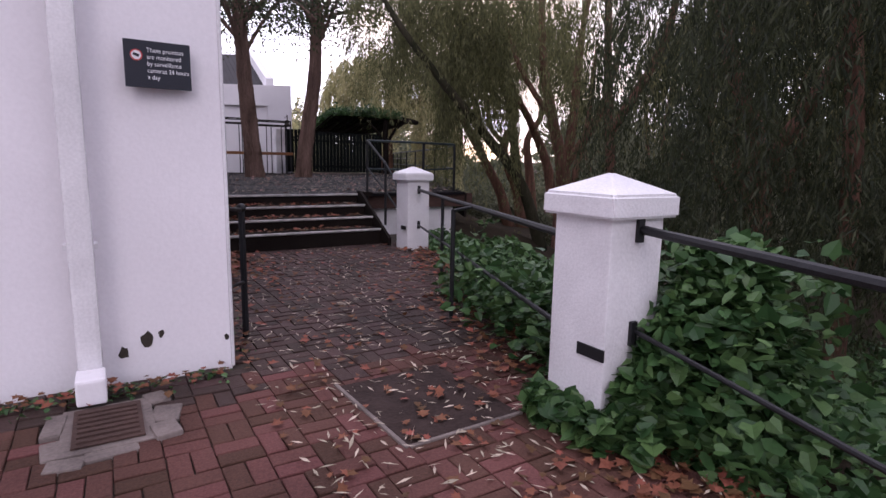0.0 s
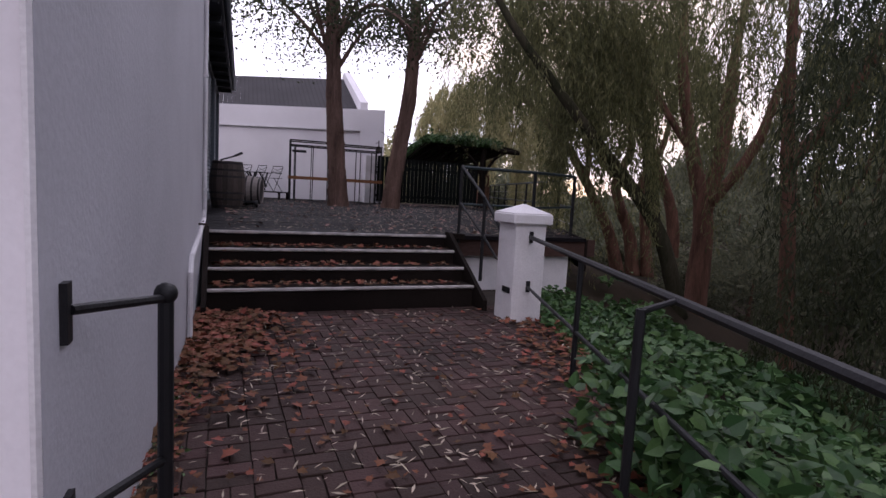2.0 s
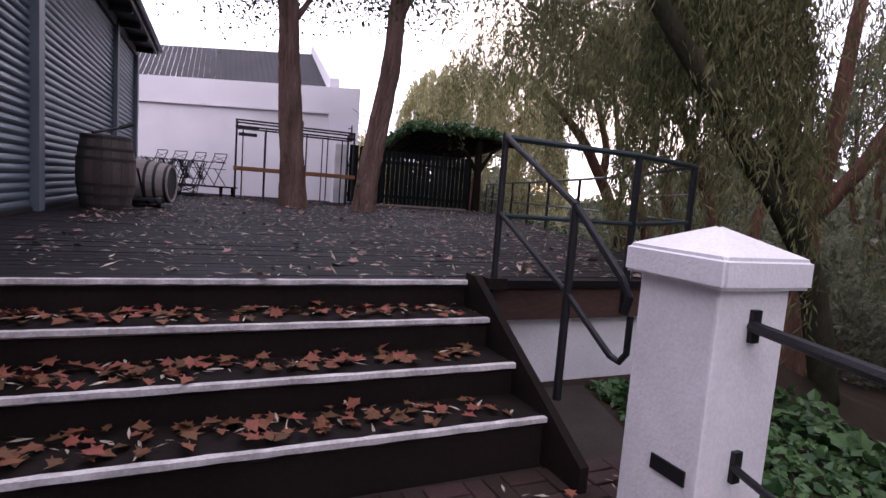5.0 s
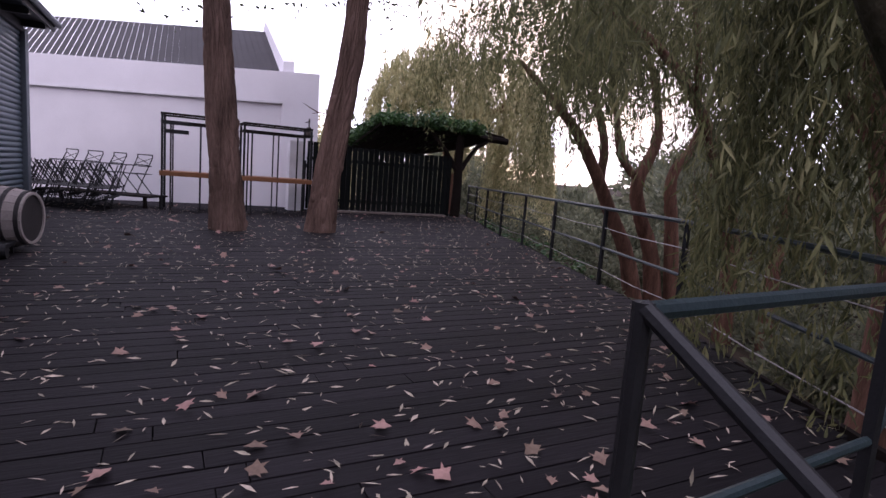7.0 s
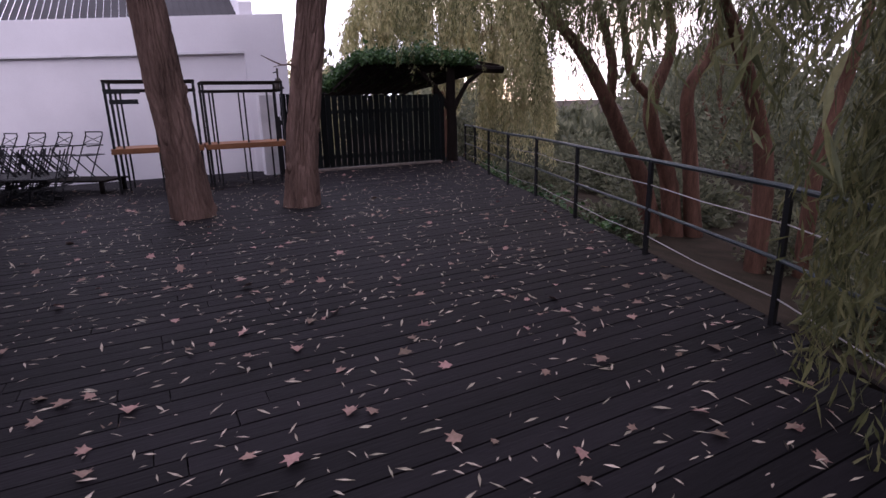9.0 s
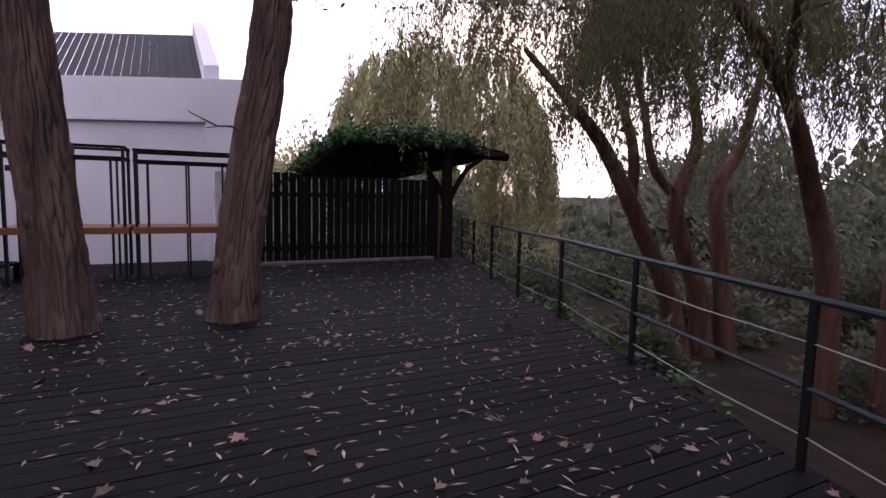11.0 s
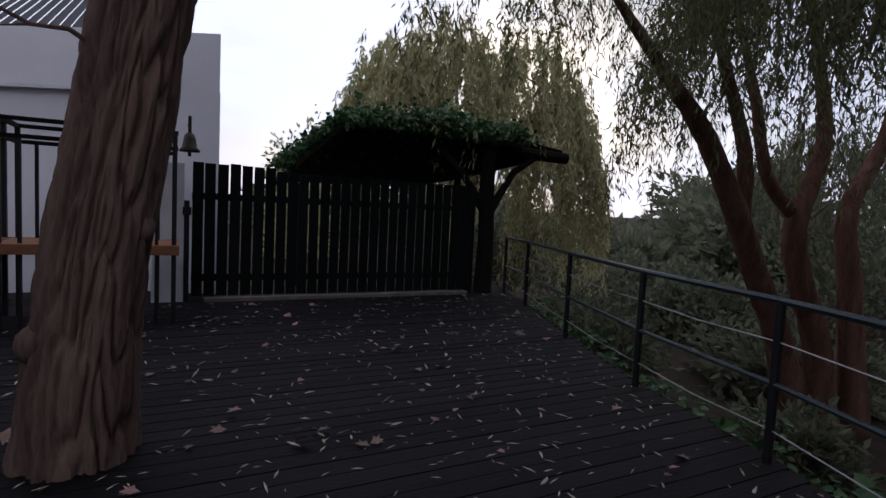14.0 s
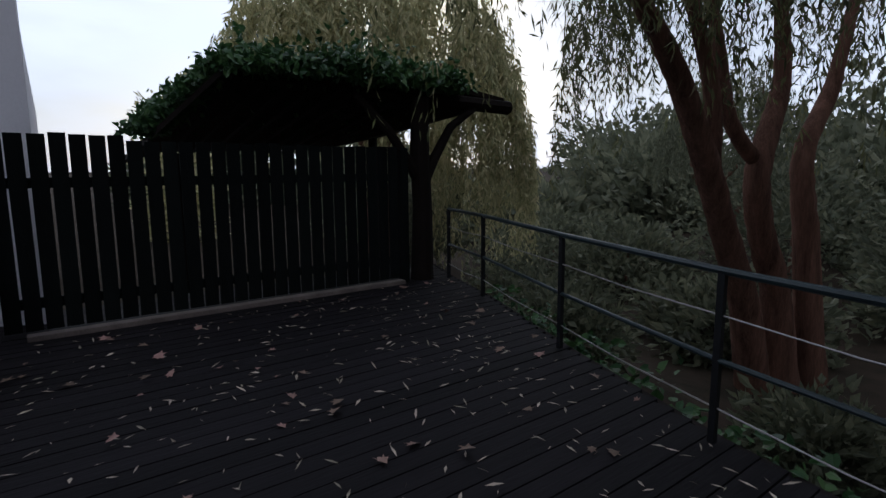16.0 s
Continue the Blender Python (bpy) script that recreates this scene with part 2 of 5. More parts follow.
def leaves_mesh(centres, along, normal, length, width, kind="lance"):
    """Vertices and faces of many small folded leaves. Arrays of n x 3; length and width arrays."""
    n = len(centres)
    side = np.cross(along, normal)
    side /= np.linalg.norm(side, axis=1, keepdims=True) + 1e-9
    nrm = np.cross(side, along)
    L, W = length[:, None], width[:, None]
    if kind == "lance":
        v = np.stack([centres, centres + along * L * 0.45 + side * W * 0.5 + nrm * W * 0.15, centres + along * L, centres + along * L * 0.45 - side * W * 0.5 + nrm * W * 0.15], 1)
        idx = np.array([[0, 1, 2, 3]])
    else:
        rim = [(0.0, -0.08), (0.28, 0.42), (0.10, 0.95), (0.42, 0.62), (0.62, 1.0), (0.72, 0.5), (1.0, 0.0), (0.72, -0.5), (0.62, -1.0), (0.42, -0.62), (0.10, -0.95), (0.28, -0.42)] if kind == "oak" else [(0, 0), (-0.12, 0.7), (0.35, 1.0), (0.7, 0.55), (1.0, 0), (0.7, -0.55), (0.35, -1.0), (-0.12, -0.7)]
        v = np.stack([centres + along * L * a + side * W * 0.5 * b + nrm * W * 0.18 * abs(b) for a, b in rim], 1)
        idx = np.array([list(range(len(rim)))])
    k = v.shape[1]
    verts = v.reshape(-1, 3)
    faces = (idx + (np.arange(n) * k)[:, None])
    return verts.tolist(), faces.tolist()


def unit(a):
    return a / (np.linalg.norm(a, axis=1, keepdims=True) + 1e-9)


def rail_s(x, y):
    """Distance to the right of the line of the rails."""
    return (x - 3.0) * U.y - (y - 2.07) * U.x


def bank_z(x, y):
    """Height of the ground: level by the path, falling to the stream beyond the rails."""
    s = rail_s(x, y)
    if y > 9.2:
        s -= 2.4 - 1.0
    if s < 0.25:
        z = -0.03
    else:
        z = -0.03 - 1.7 * (1 - math.exp(-((s - 0.25) / 3.4) ** 2))
        z += max(0, s - 11) * 0.06
        z = min(z, 2.0)
    return z + (0.05 * noise.noise(Vector((x * 0.8, y * 0.8, 0))) if s > 0.3 else 0)


RND = np.random.default_rng(5)
rng = random.Random(3)

# ---- ground ----
def axis_steps():
    inner = [i * 0.6 for i in range(-25, 86)]
    outer = [60, 75, 100, 150, 250, 450, 900, 2000]
    return [-v for v in outer[::-1]] + inner + outer


xs, ys = axis_steps(), axis_steps()
gv = [(x, y, bank_z(x, y)) for y in ys for x in xs]
gf = [(j * len(xs) + i, j * len(xs) + i + 1, (j + 1) * len(xs) + i + 1, (j + 1) * len(xs) + i) for j in range(len(ys) - 1) for i in range(len(xs) - 1)]
ground = tagged(part("ground", (gv, gf), SOIL, smooth=True), "dark leaf-strewn soil falling away to a stream bank", "ground", kind="structure")

# ---- white house beside the path ----
M_WALL = Matrix.Translation((1.485, 3.74, 0)) @ Matrix.Rotation(radians(-1.9), 4, "Z")
house = tagged(part("wall_house", one(-6.0, 0, 0, 5.40, -0.1, 4.6, M_WALL), WHITE), "white rendered house wall with chipped paint at its foot", "wall", kind="structure")
part("corner_bead", rod([M_WALL @ Vector((0.004, -0.004, 0)), M_WALL @ Vector((0.004, -0.004, 4.6))], 0.012, 6), WHITE_OLD, house)
part("side_render", one(0.0, 0.006, 0.03, 5.39, 0, 4.55, M_WALL), SHADEWALL, house, "white render on the side, its shade painted in as grey")
# peeled paint patches at the wall's foot
for px, pz, s in ((-0.60, 0.18, 0.035), (-0.475, 0.25, 0.042), (-0.03, 0.2, 0.018), (-0.4, 0.27, 0.02)):
    bm = bmesh.new()
    vs = [bm.verts.new(M_WALL @ Vector((px + s * (0.5 + 0.5 * rng.random()) * math.cos(a * 0.7), -0.004, pz + s * 1.5 * (0.5 + 0.5 * rng.random()) * math.sin(a * 0.7)))) for a in range(9)]
    bm.faces.new(vs)
    part("peeled_patch", bm, JOINT, house, "bare grey plaster where paint has peeled")
# shutter store behind the house, along the deck
store = tagged(part("wall_store", one(-5.5, -0.44, 5.41, 17.5, -0.1, 4.08, M_WALL), FASCIA), "dark store front with roller shutters", "wall", kind="structure")
SHUT_TOP = 3.92
for ya, yb in ((5.46, 9.62), (9.84, 14.55), (14.77, 17.3)):
    bm = bmesh.new()
    prof = []
    nsl = 33
    z0, z1 = D + 0.03, SHUT_TOP
    for k in range(nsl * 4 + 1):
        prof.append((-0.405 + (0.0, 0.022, 0.028, 0.020)[k % 4], z0 + (z1 - z0) * k / (nsl * 4)))
    rows_ = [[bm.verts.new(M_WALL @ Vector((x, y, z))) for y in (ya, yb)] for x, z in prof]
    for a, b in zip(rows_, rows_[1:]):
        bm.faces.new((a[0], a[1], b[1], b[0]))
    part("roller_shutter", bm, SHUTTER, store, "closed grey-blue corrugated roller shutter")
    part("shutter_rail", one(-0.43, -0.30, yb, yb + 0.22, D, SHUT_TOP + 0.04, M_WALL, 0.008), SHUTTER_POST, store, "grey steel guide post")
    part("shutter_foot", one(-0.42, -0.36, ya, yb, D + 0.004, D + 0.05, M_WALL), STEEL, store)
    part("shutter_box", one(-0.43, -0.32, ya, yb, SHUT_TOP - 0.02, 4.06, M_WALL, 0.01), FASCIA, store)
eaves = thing("store_roof", (1.8, 15, 4.1), "dark overhanging eaves of the store roof", "roof", kind="structure")
part("soffit", one(-5.5, 0.04, 5.41, 17.7, 4.085, 4.12, M_WALL), FASCIA, eaves)
part("fascia_board", one(0.04, 0.08, 5.41, 17.7, 4.04, 4.24, M_WALL), FASCIA, eaves)
part("gutter", rod([M_WALL @ Vector((0.135, 5.42, 4.19)), M_WALL @ Vector((0.135, 17.72, 4.17))], 0.055, 8), SHUTTER_POST, eaves)
bm = bmesh.new()
for k in range(116):
    y = 5.41 + k * 0.106
    box(bm, -5.5, 0.09, y, y + 0.06, 4.245, 4.275 if k % 2 else 4.26, M_WALL)
part("roof_sheet", bm, ROOFTILE, eaves)
for k in range(11):
    y = 5.6 + k * 1.15
    part("rafter", one(-0.42, 0.035, y, y + 0.06, 3.97, 4.08, M_WALL), FASCIA, eaves)

# downpipe and drain
pipe = thing("downpipe", (0.72, 3.6, 0), "white painted downpipe with a shoe over the drain", "downpipe")
part("pipe", one(0.66, 0.78, 3.57, 3.69, 0.16, 4.1, bevel=0.02), WHITE_OLD, pipe)
part("shoe", one(0.65, 0.79, 3.40, 3.60, 0.03, 0.17, bevel=0.015), WHITE, pipe)
part("strap", one(0.64, 0.80, 3.60, 3.705, 0.83, 0.86), WHITE_OLD, pipe)
drain = thing("drain_grate", (0.8, 3.1, 0), "rusted iron drain grate set among rough cement and stones", "drain")
part("surround", one(0.59, 0.99, 2.92, 3.44, -0.03, 0.008, bevel=0.004), CEMENT, drain)
for a, b, w, d, turn in ((0.57, 3.02, 0.10, 0.19, 6), (0.56, 3.28, 0.09, 0.24, -5), (1.03, 2.98, 0.12, 0.16, 9), (1.05, 3.20, 0.14, 0.20, -12), (1.02, 3.42, 0.11, 0.15, 14), (0.80, 2.89, 0.22, 0.09, 4), (0.62, 2.86, 0.15, 0.11, -9)):
    part("stone", one(-w / 2, w / 2, -d / 2, d / 2, -0.03, 0.014 + 0.01 * math.sin(a * 37 + b * 11), pose(a, b, 0, 0, 0, turn), 0.012), CEMENT, drain)
for k in range(7):
    part("bar", one(0.66, 0.92, 2.99 + k * 0.055, 3.015 + k * 0.055, 0.016, 0.03), IRON, drain)
part("grate_frame", one(0.64, 0.94, 2.96, 3.39, 0.012, 0.02), IRON, drain)

# sign on the house wall
sign = thing("warning_sign", (1.15, 3.69, 1.8), "black surveillance warning sign with white lettering", "sign")
part("board", one(0.985, 1.315, 3.665, 3.680, 1.705, 1.955), SIGN, sign)
for k, words in enumerate(("These premises", "are monitored", "by surveillance", "cameras 24 hours", "a day")):
    cu = bpy.data.curves.new("lettering", "FONT")
    cu.body, cu.size, cu.extrude = words, 0.034, 0.0005
    tmp = new("tmp_text", cu)
    bpy.context.view_layer.update()
    me = bpy.data.meshes.new_from_object(tmp.evaluated_get(bpy.context.evaluated_depsgraph_get()))
    bpy.data.objects.remove(tmp)
    me.materials.append(PRINT)
    ob = new("lettering", me)
    ob.parent = sign
    ob.matrix_parent_inverse = sign.matrix_basis.inverted()
    ob.matrix_basis = pose(1.095, 3.6635, 1.895 - k * 0.036, 90, 0, 0) @ Matrix.Scale(0.86, 4, (1, 0, 0))
bm = lathe([(0.030, 0), (0.030, 0.002)], 24)
bmesh.ops.transform(bm, matrix=pose(1.045, 3.6645, 1.875, 90, 0, 0), verts=bm.verts)
part("roundel", bm, PRINT, sign)
bm = bmesh.new()
for a0 in range(24):
    a, b = 2 * math.pi * a0 / 24, 2 * math.pi * (a0 + 1) / 24
    bm.faces.new([bm.verts.new((1.045 + r * math.cos(t), 3.6615, 1.875 + r * math.sin(t))) for r, t in ((0.024, a), (0.030, a), (0.030, b), (0.024, b))])
part("ring", bm, REDPRINT, sign)
part("camera_mark", one(-0.016, 0.014, -0.001, 0.001, -0.007, 0.007, pose(1.045, 3.6612, 1.875, 0, 20, 0)), SIGN, sign)

# lamp above the side wall
lamp = thing("wall_lamp", M_WALL @ Matrix.Translation((0.12, 1.9, 2.55)), "small white globe wall lamp", "lamp")
bm = bmesh.new()
bmesh.ops.create_uvsphere(bm, u_segments=16, v_segments=10, radius=0.075, matrix=M_WALL @ Matrix.Translation((0.14, 1.9, 2.5)))
part("globe", bm, GLASSLAMP, lamp, smooth=True)
part("bracket", rod([M_WALL @ Vector((0, 1.9, 2.62)), M_WALL @ Vector((0.14, 1.9, 2.60)), M_WALL @ Vector((0.14, 1.9, 2.56))], 0.015, 6), STEEL, lamp)

# thin conduit and low pipe along the side wall
conduit = thing("wall_pipe", M_WALL @ Matrix.Translation((0.03, 4.0, 0)), "thin white painted pipe bent along the wall", "pipe")
part("pipe", rod([M_WALL @ Vector(p) for p in ((0.03, 5.15, 4.0), (0.03, 5.15, 1.0), (0.03, 5.08, 0.90), (0.03, 4.45, 0.80), (0.03, 3.55, 0.70), (0.03, 3.42, 0.58), (0.03, 3.40, 0.0))], 0.022, 8), WHITE_OLD, conduit)
part("clip", one(0.0, 0.06, 5.12, 5.18, 2.4, 2.43, M_WALL), WHITE_OLD, conduit)
part("clip", one(0.0, 0.06, 5.12, 5.18, 1.2, 1.23, M_WALL), WHITE_OLD, conduit)
tap = thing("wall_tap", M_WALL @ Matrix.Translation((0.03, 4.62, 0.88)), "small dark garden tap on the wall", "tap")
part("spout", rod([M_WALL @ Vector(p) for p in ((0, 4.62, 0.88), (0.08, 4.62, 0.88), (0.10, 4.62, 0.85))], 0.012, 6), BRONZE, tap)
part("handle", rod([M_WALL @ Vector(p) for p in ((0.05, 4.58, 0.91), (0.05, 4.66, 0.91))], 0.007, 6), BRONZE, tap)

# gate post standing off the side wall
gp = thing("gate_post", (1.67, 4.3, 0), "black steel post stayed to the wall by two arms", "post")
part("post", rod([(1.69, 4.30, 0), (1.69, 4.30, 0.95)], 0.024, 10), STEEL, gp)
bm = bmesh.new()
bmesh.ops.create_uvsphere(bm, u_segments=12, v_segments=8, radius=0.036, matrix=Matrix.Translation((1.69, 4.30, 0.97)))
part("knob", bm, STEEL, gp, smooth=True)
for z in (0.955, 0.42):
    part("arm", rod([(1.69, 4.30, z), (1.512, 3.93, z + 0.05)], 0.014, 8), STEEL, gp)
    part("plate", one(1.494, 1.514, 3.90, 3.945, z - 0.03, z + 0.12), STEEL, gp)

# ---- pillars and path rail ----
def pillar(x, y, label, brackets, drop=0.0):
    t = thing("gate_pillar", (x, y, 0), label, "pillar", "white pillars along the path")
    part("body", one(-0.185, 0.185, -0.185, 0.185, -0.05, 1.09 - drop, Matrix.Translation((x, y, 0)), 0.012), WHITE_OLD, t)
    bm = bmesh.new()
    h = 0.235
    lo = [bm.verts.new((x + a * h, y + b * h, 1.085)) for a, b in ((-1, -1), (1, -1), (1, 1), (-1, 1))]
    mid = [bm.verts.new((x + a * h, y + b * h, 1.195)) for a, b in ((-1, -1), (1, -1), (1, 1), (-1, 1))]
    top = bm.verts.new((x, y, 1.30))
    bm.faces.new(lo[::-1])
    for k in range(4):
        bm.faces.new((lo[k], lo[(k + 1) % 4], mid[(k + 1) % 4], mid[k]))
        bm.faces.new((mid[k], mid[(k + 1) % 4], top))
    bmesh.ops.bevel(bm, geom=[e for e in bm.edges], offset=0.012, segments=2, affect="EDGES")
    bmesh.ops.translate(bm, vec=(0, 0, -drop), verts=bm.verts)
    part("cap", bm, WHITE_OLD, t, "pyramid cap of white painted cement")
    for z in brackets:
        part("bracket", one(x - 0.02, x + 0.02, y - 0.205, y - 0.184, z - 0.06, z + 0.06), STEEL, t)
    return t


P1, P2 = Vector((3.0, 2.035, 0)), Vector((4.89, 7.565, 0))
pa = pillar(P1.x, P1.y, "white painted pillar with a pyramid cap, half grown over with ivy", (1.03, 0.52))
part("vent", one(P1.x - 0.194, P1.x - 0.184, P1.y - 0.19, P1.y - 0.02, 0.40, 0.46), STEEL, pa)
pb = pillar(P2.x, P2.y, "white painted pillar with a pyramid cap beside the steps", (0.91, 0.38), 0.04)
part("vent", one(P2.x - 0.194, P2.x - 0.184, P2.y - 0.14, P2.y + 0.02, 0.30, 0.36), STEEL, pb)
rail = thing("path_rail", (4, 5, 0), "black pipe railing between the white pillars", "railing")
A1, A2 = Vector((3.01, 1.83, 1.03)), Vector((4.88, 7.37, 0.91))
E1 = Vector((1.95, -1.3, 1.0))
rail2 = thing("path_rail", (2.5, 0.5, 0), "black pipe railing running through ivy from the pillar", "railing")
part("top_bar", rod([E1, A1], 0.022), STEEL, rail2)
part("low_bar", rod([E1 - Vector((0, 0, 0.5)), A1 - Vector((0, 0, 0.5))], 0.012), STEEL, rail2)
S1 = Vector((2.87, 2.22, 0.97))
part("top_bar", rod([S1, A2], 0.022), STEEL, rail)
part("low_bar", rod([S1 - Vector((0, 0, 0.48)), A2 - Vector((0, 0, 0.53))], 0.015), STEEL, rail)
for f in (0.36, 0.63):
    p = S1.lerp(A2, f)
    q = p + Vector((-0.26, -0.08, 0)) if f < 0.5 else p
    part("upright", rod([(q.x, q.y, -0.05), (q.x, q.y, p.z - 0.01)], 0.02), STEEL, rail)
    if f < 0.5:
        part("stay", rod([(q.x, q.y, p.z - 0.02), (p.x, p.y, p.z)], 0.014), STEEL, rail)

# ---- steps ----
SX0, SX1 = 1.73, 4.655
NOSE = ((8.20, 0.245), (8.52, 0.415), (8.84, 0.587), (9.16, D))
stairs = thing("timber_steps", (3.2, 8.6, 0), "four dark timber steps with worn white nosings", "steps")
for k, (y, z) in enumerate(NOSE):
    yb = NOSE[k + 1][0] + 0.03 if k < 3 else y + 0.2
    zb = NOSE[k - 1][1] if k else 0.0
    part("tread", one(SX0, SX1, y + 0.045, yb, z - 0.05, z - 0.004), DARKWOOD, stairs)
    part("riser", one(SX0, SX1, y + 0.03, y + 0.05, zb - 0.03, z - 0.052), DARKWOOD, stairs)
    bm = bmesh.new()
    n = 40
    prev = None
    for i in range(n + 1):
        x = SX0 + (SX1 - SX0) * i / n
        w = 0.026 + 0.010 * rng.random()
        ring = [bm.verts.new(c) for c in ((x, y, z - 0.022 - 0.006 * rng.random()), (x, y, z), (x, y + w, z + 0.001), (x, y + w, z - 0.04))]
        if prev:
            for a in range(4):
                bm.faces.new((prev[a], prev[(a + 1) % 4], ring[(a + 1) % 4], ring[a]))
        prev = ring
    part("nosing", bm, NOSING, stairs, "worn white painted nosing strip")
for x in (SX0 - 0.05, SX1 + 0.002):
    bm = bmesh.new()
    prof = ((7.93, -0.05), (8.13, -0.05), (9.2, 0.52), (9.2, 0.80), (9.08, 0.80), (7.93, 0.12))
    a = [bm.verts.new((x, y, z)) for y, z in prof]
    b = [bm.verts.new((x + 0.048, y, z)) for y, z in prof]
    bm.faces.new(a)
    bm.faces.new(b[::-1])
    for k in range(6):
        bm.faces.new((a[k], a[(k + 1) % 6], b[(k + 1) % 6], b[k]))
    part("stringer", bm, DARKWOOD, stairs)
part("centre_prop", one(3.1, 3.15, 8.35, 9.2, -0.03, 0.2), DARKWOOD, stairs)

# retaining wall and deck edge
wall_r = tagged(part("wall_retaining", one(4.74, 6.75, 9.32, 9.5, -0.6, 0.47), WHITE_OLD), "low white retaining wall under the deck edge", "wall", kind="structure")
part("deck_fascia", one(4.74, 7.15, 9.22, 9.30, 0.47, D - 0.03), BROWNWOOD, wall_r)

# ---- deck ----
RAIL_Y = (9.45, 11.6, 13.27, 14.98, 16.65, 17.93, 19.45, 21.2, 22.3)
RAIL_X = (6.85, 8.02, 8.67, 9.28, 9.92, 10.26, 10.82, 11.55, 11.92)


def deck_right(y):
    if y > 22.3:
        return 11.99 + (y - 22.3) * 0.4
    return float(np.interp(y, RAIL_Y, RAIL_X)) + 0.07


deck = tagged(part("floor", one(1.3, 6.9, 9.36, 24.0, 0.55, 0.62), JOINT), "weathered grey timber deck strewn with leaves", "deck", kind="structure")
bm = bmesh.new()
prev = None
for y in (9.2, 11.6, 13.27, 14.98, 16.65, 17.93, 19.45, 21.2, 22.3, 23.4):
    x = deck_right(y)
    ring = [bm.verts.new(p) for p in ((x + 0.035, y, D - 0.03), (x + 0.08, y, D - 0.03), (x + 0.08, y, 0.25), (x + 0.035, y, 0.25))]
    if prev:
        for k in range(4):
            bm.faces.new((prev[k], prev[(k + 1) % 4], ring[(k + 1) % 4], ring[k]))
    else:
        bm.faces.new(ring)
    prev = ring
bm.faces.new(prev[::-1])
part("edge_board", bm, DARKWOOD, deck)

# ---- stair handrail and deck rail ----
hr = thing("stair_handrail", (4.95, 9.1, 0), "black steel stair handrail with curled lower ends", "handrail")
part("post", rod([(4.82, 9.12, D - 0.1), (4.82, 9.12, D + 0.94)], 0.022), STEEL, hr)
part("post", rod([(4.79, 8.32, 0.28), (4.79, 8.32, 1.30)], 0.022), STEEL, hr)
part("top_rail", rod([(4.82, 9.12, D + 0.93), (4.79, 8.32, 1.29), (4.82, 7.98, 0.98), (4.83, 7.93, 0.90), (4.83, 7.95, 0.82)], 0.019), STEEL, hr)
part("low_rail", rod([(4.82, 9.12, D + 0.45), (4.79, 8.32, 0.84), (4.81, 8.10, 0.68), (4.82, 8.0, 0.61), (4.82, 7.94, 0.60), (4.82, 7.90, 0.65), (4.82, 7.90, 0.82)], 0.016), STEEL, hr)
part("foot_block", one(4.75, 4.89, 9.06, 9.2, D - 0.04, D + 0.03), DARKWOOD, hr)
dr = thing("deck_rail", (8, 13, D), "dark steel deck railing with two wires between the bars", "railing")
LINE = list(zip(RAIL_X, RAIL_Y))
for x, y in [(6.0, 9.2)] + LINE:
    part("post", one(x - 0.018, x + 0.018, y - 0.018, y + 0.018, D - 0.25, D + 0.92), STEEL, dr)
pts = [Vector((x, y, D)) for x, y in LINE]
def lifted(z, sag=0.0):
    out = []
    for a, b in zip(pts, pts[1:]):
        out += [a + Vector((0, 0, z)), a.lerp(b, 0.5) + Vector((0, 0, z - sag))]
    return out + [pts[-1] + Vector((0, 0, z))]


part("top_bar", rod([(4.82, 9.12, D + 0.92), (6.0, 9.2, D + 0.92)] + lifted(0.92), 0.021), STEEL_BLUE, dr)
part("mid_bar", rod([(4.82, 9.12, D + 0.43), (6.0, 9.2, D + 0.42)] + lifted(0.45), 0.016), STEEL_BLUE, dr)
part("wire", rod(lifted(0.69, 0.015), 0.005, 5), WIRE, dr)
part("wire", rod(lifted(0.19, 0.02), 0.005, 5), WIRE, dr)

# ---- far white hall ----
V = Vector((-0.883, 0.469, 0))
M_HALL = Matrix(((-V.x, 0.035, 0, 7.60), (-V.y, 0.999, 0, 23.05), (0, 0, 1, 0), (0, 0, 0, 1)))
hall = tagged(part("wall_hall", one(-14, 0, 0.0, 9, -0.2, 3.50, M_HALL), WHITE), "tall white rendered hall wall with a shallow recess", "wall", kind="structure")
part("parapet", one(-14, -0.004, -0.10, 0.6, 3.50, 4.27, M_HALL), WHITE, hall)
part("corner_pier", one(-0.95, 0.004, -0.104, 0.5, 0.4, 3.499, M_HALL), WHITE, hall)
part("recess_shadow_gap", one(-14, -0.95, -0.12, 0.0, 3.45, 3.499, M_HALL), WHITE_OLD, hall)
part("gate_pier", one(6.80, 7.16, 22.45, 22.80, 0.5, 2.5, bevel=0.01), WHITE_OLD, hall)
roof = thing("hall_roof", M_HALL @ Matrix.Translation((-5, 2, 4.4)), "dark ribbed pitched roof behind a white parapet", "roof", kind="structure")
bm = bmesh.new()
for k in range(70):
    x = -14 + k * 0.187
    a = [bm.verts.new(M_HALL @ Vector(p)) for p in ((x, 0.3, 4.22), (x + 0.14, 0.3, 4.22), (x + 0.14, 4.2, 6.10), (x, 4.2, 6.10))]
    bm.faces.new(a)
    b = [bm.verts.new(M_HALL @ Vector(p)) for p in ((x + 0.14, 0.3, 4.22), (x + 0.187, 0.3, 4.24), (x + 0.187, 4.2, 6.12), (x + 0.14, 4.2, 6.10))]
    bm.faces.new(b)
part("roof_sheet", bm, ROOFTILE, roof)
bm = bmesh.new()
gp_ = ((0.0, 3.5), (0.05, 4.55), (4.2, 6.42), (8.4, 4.55), (8.5, 3.5))
a = [bm.verts.new(M_HALL @ Vector((-0.95, y, z))) for y, z in gp_]
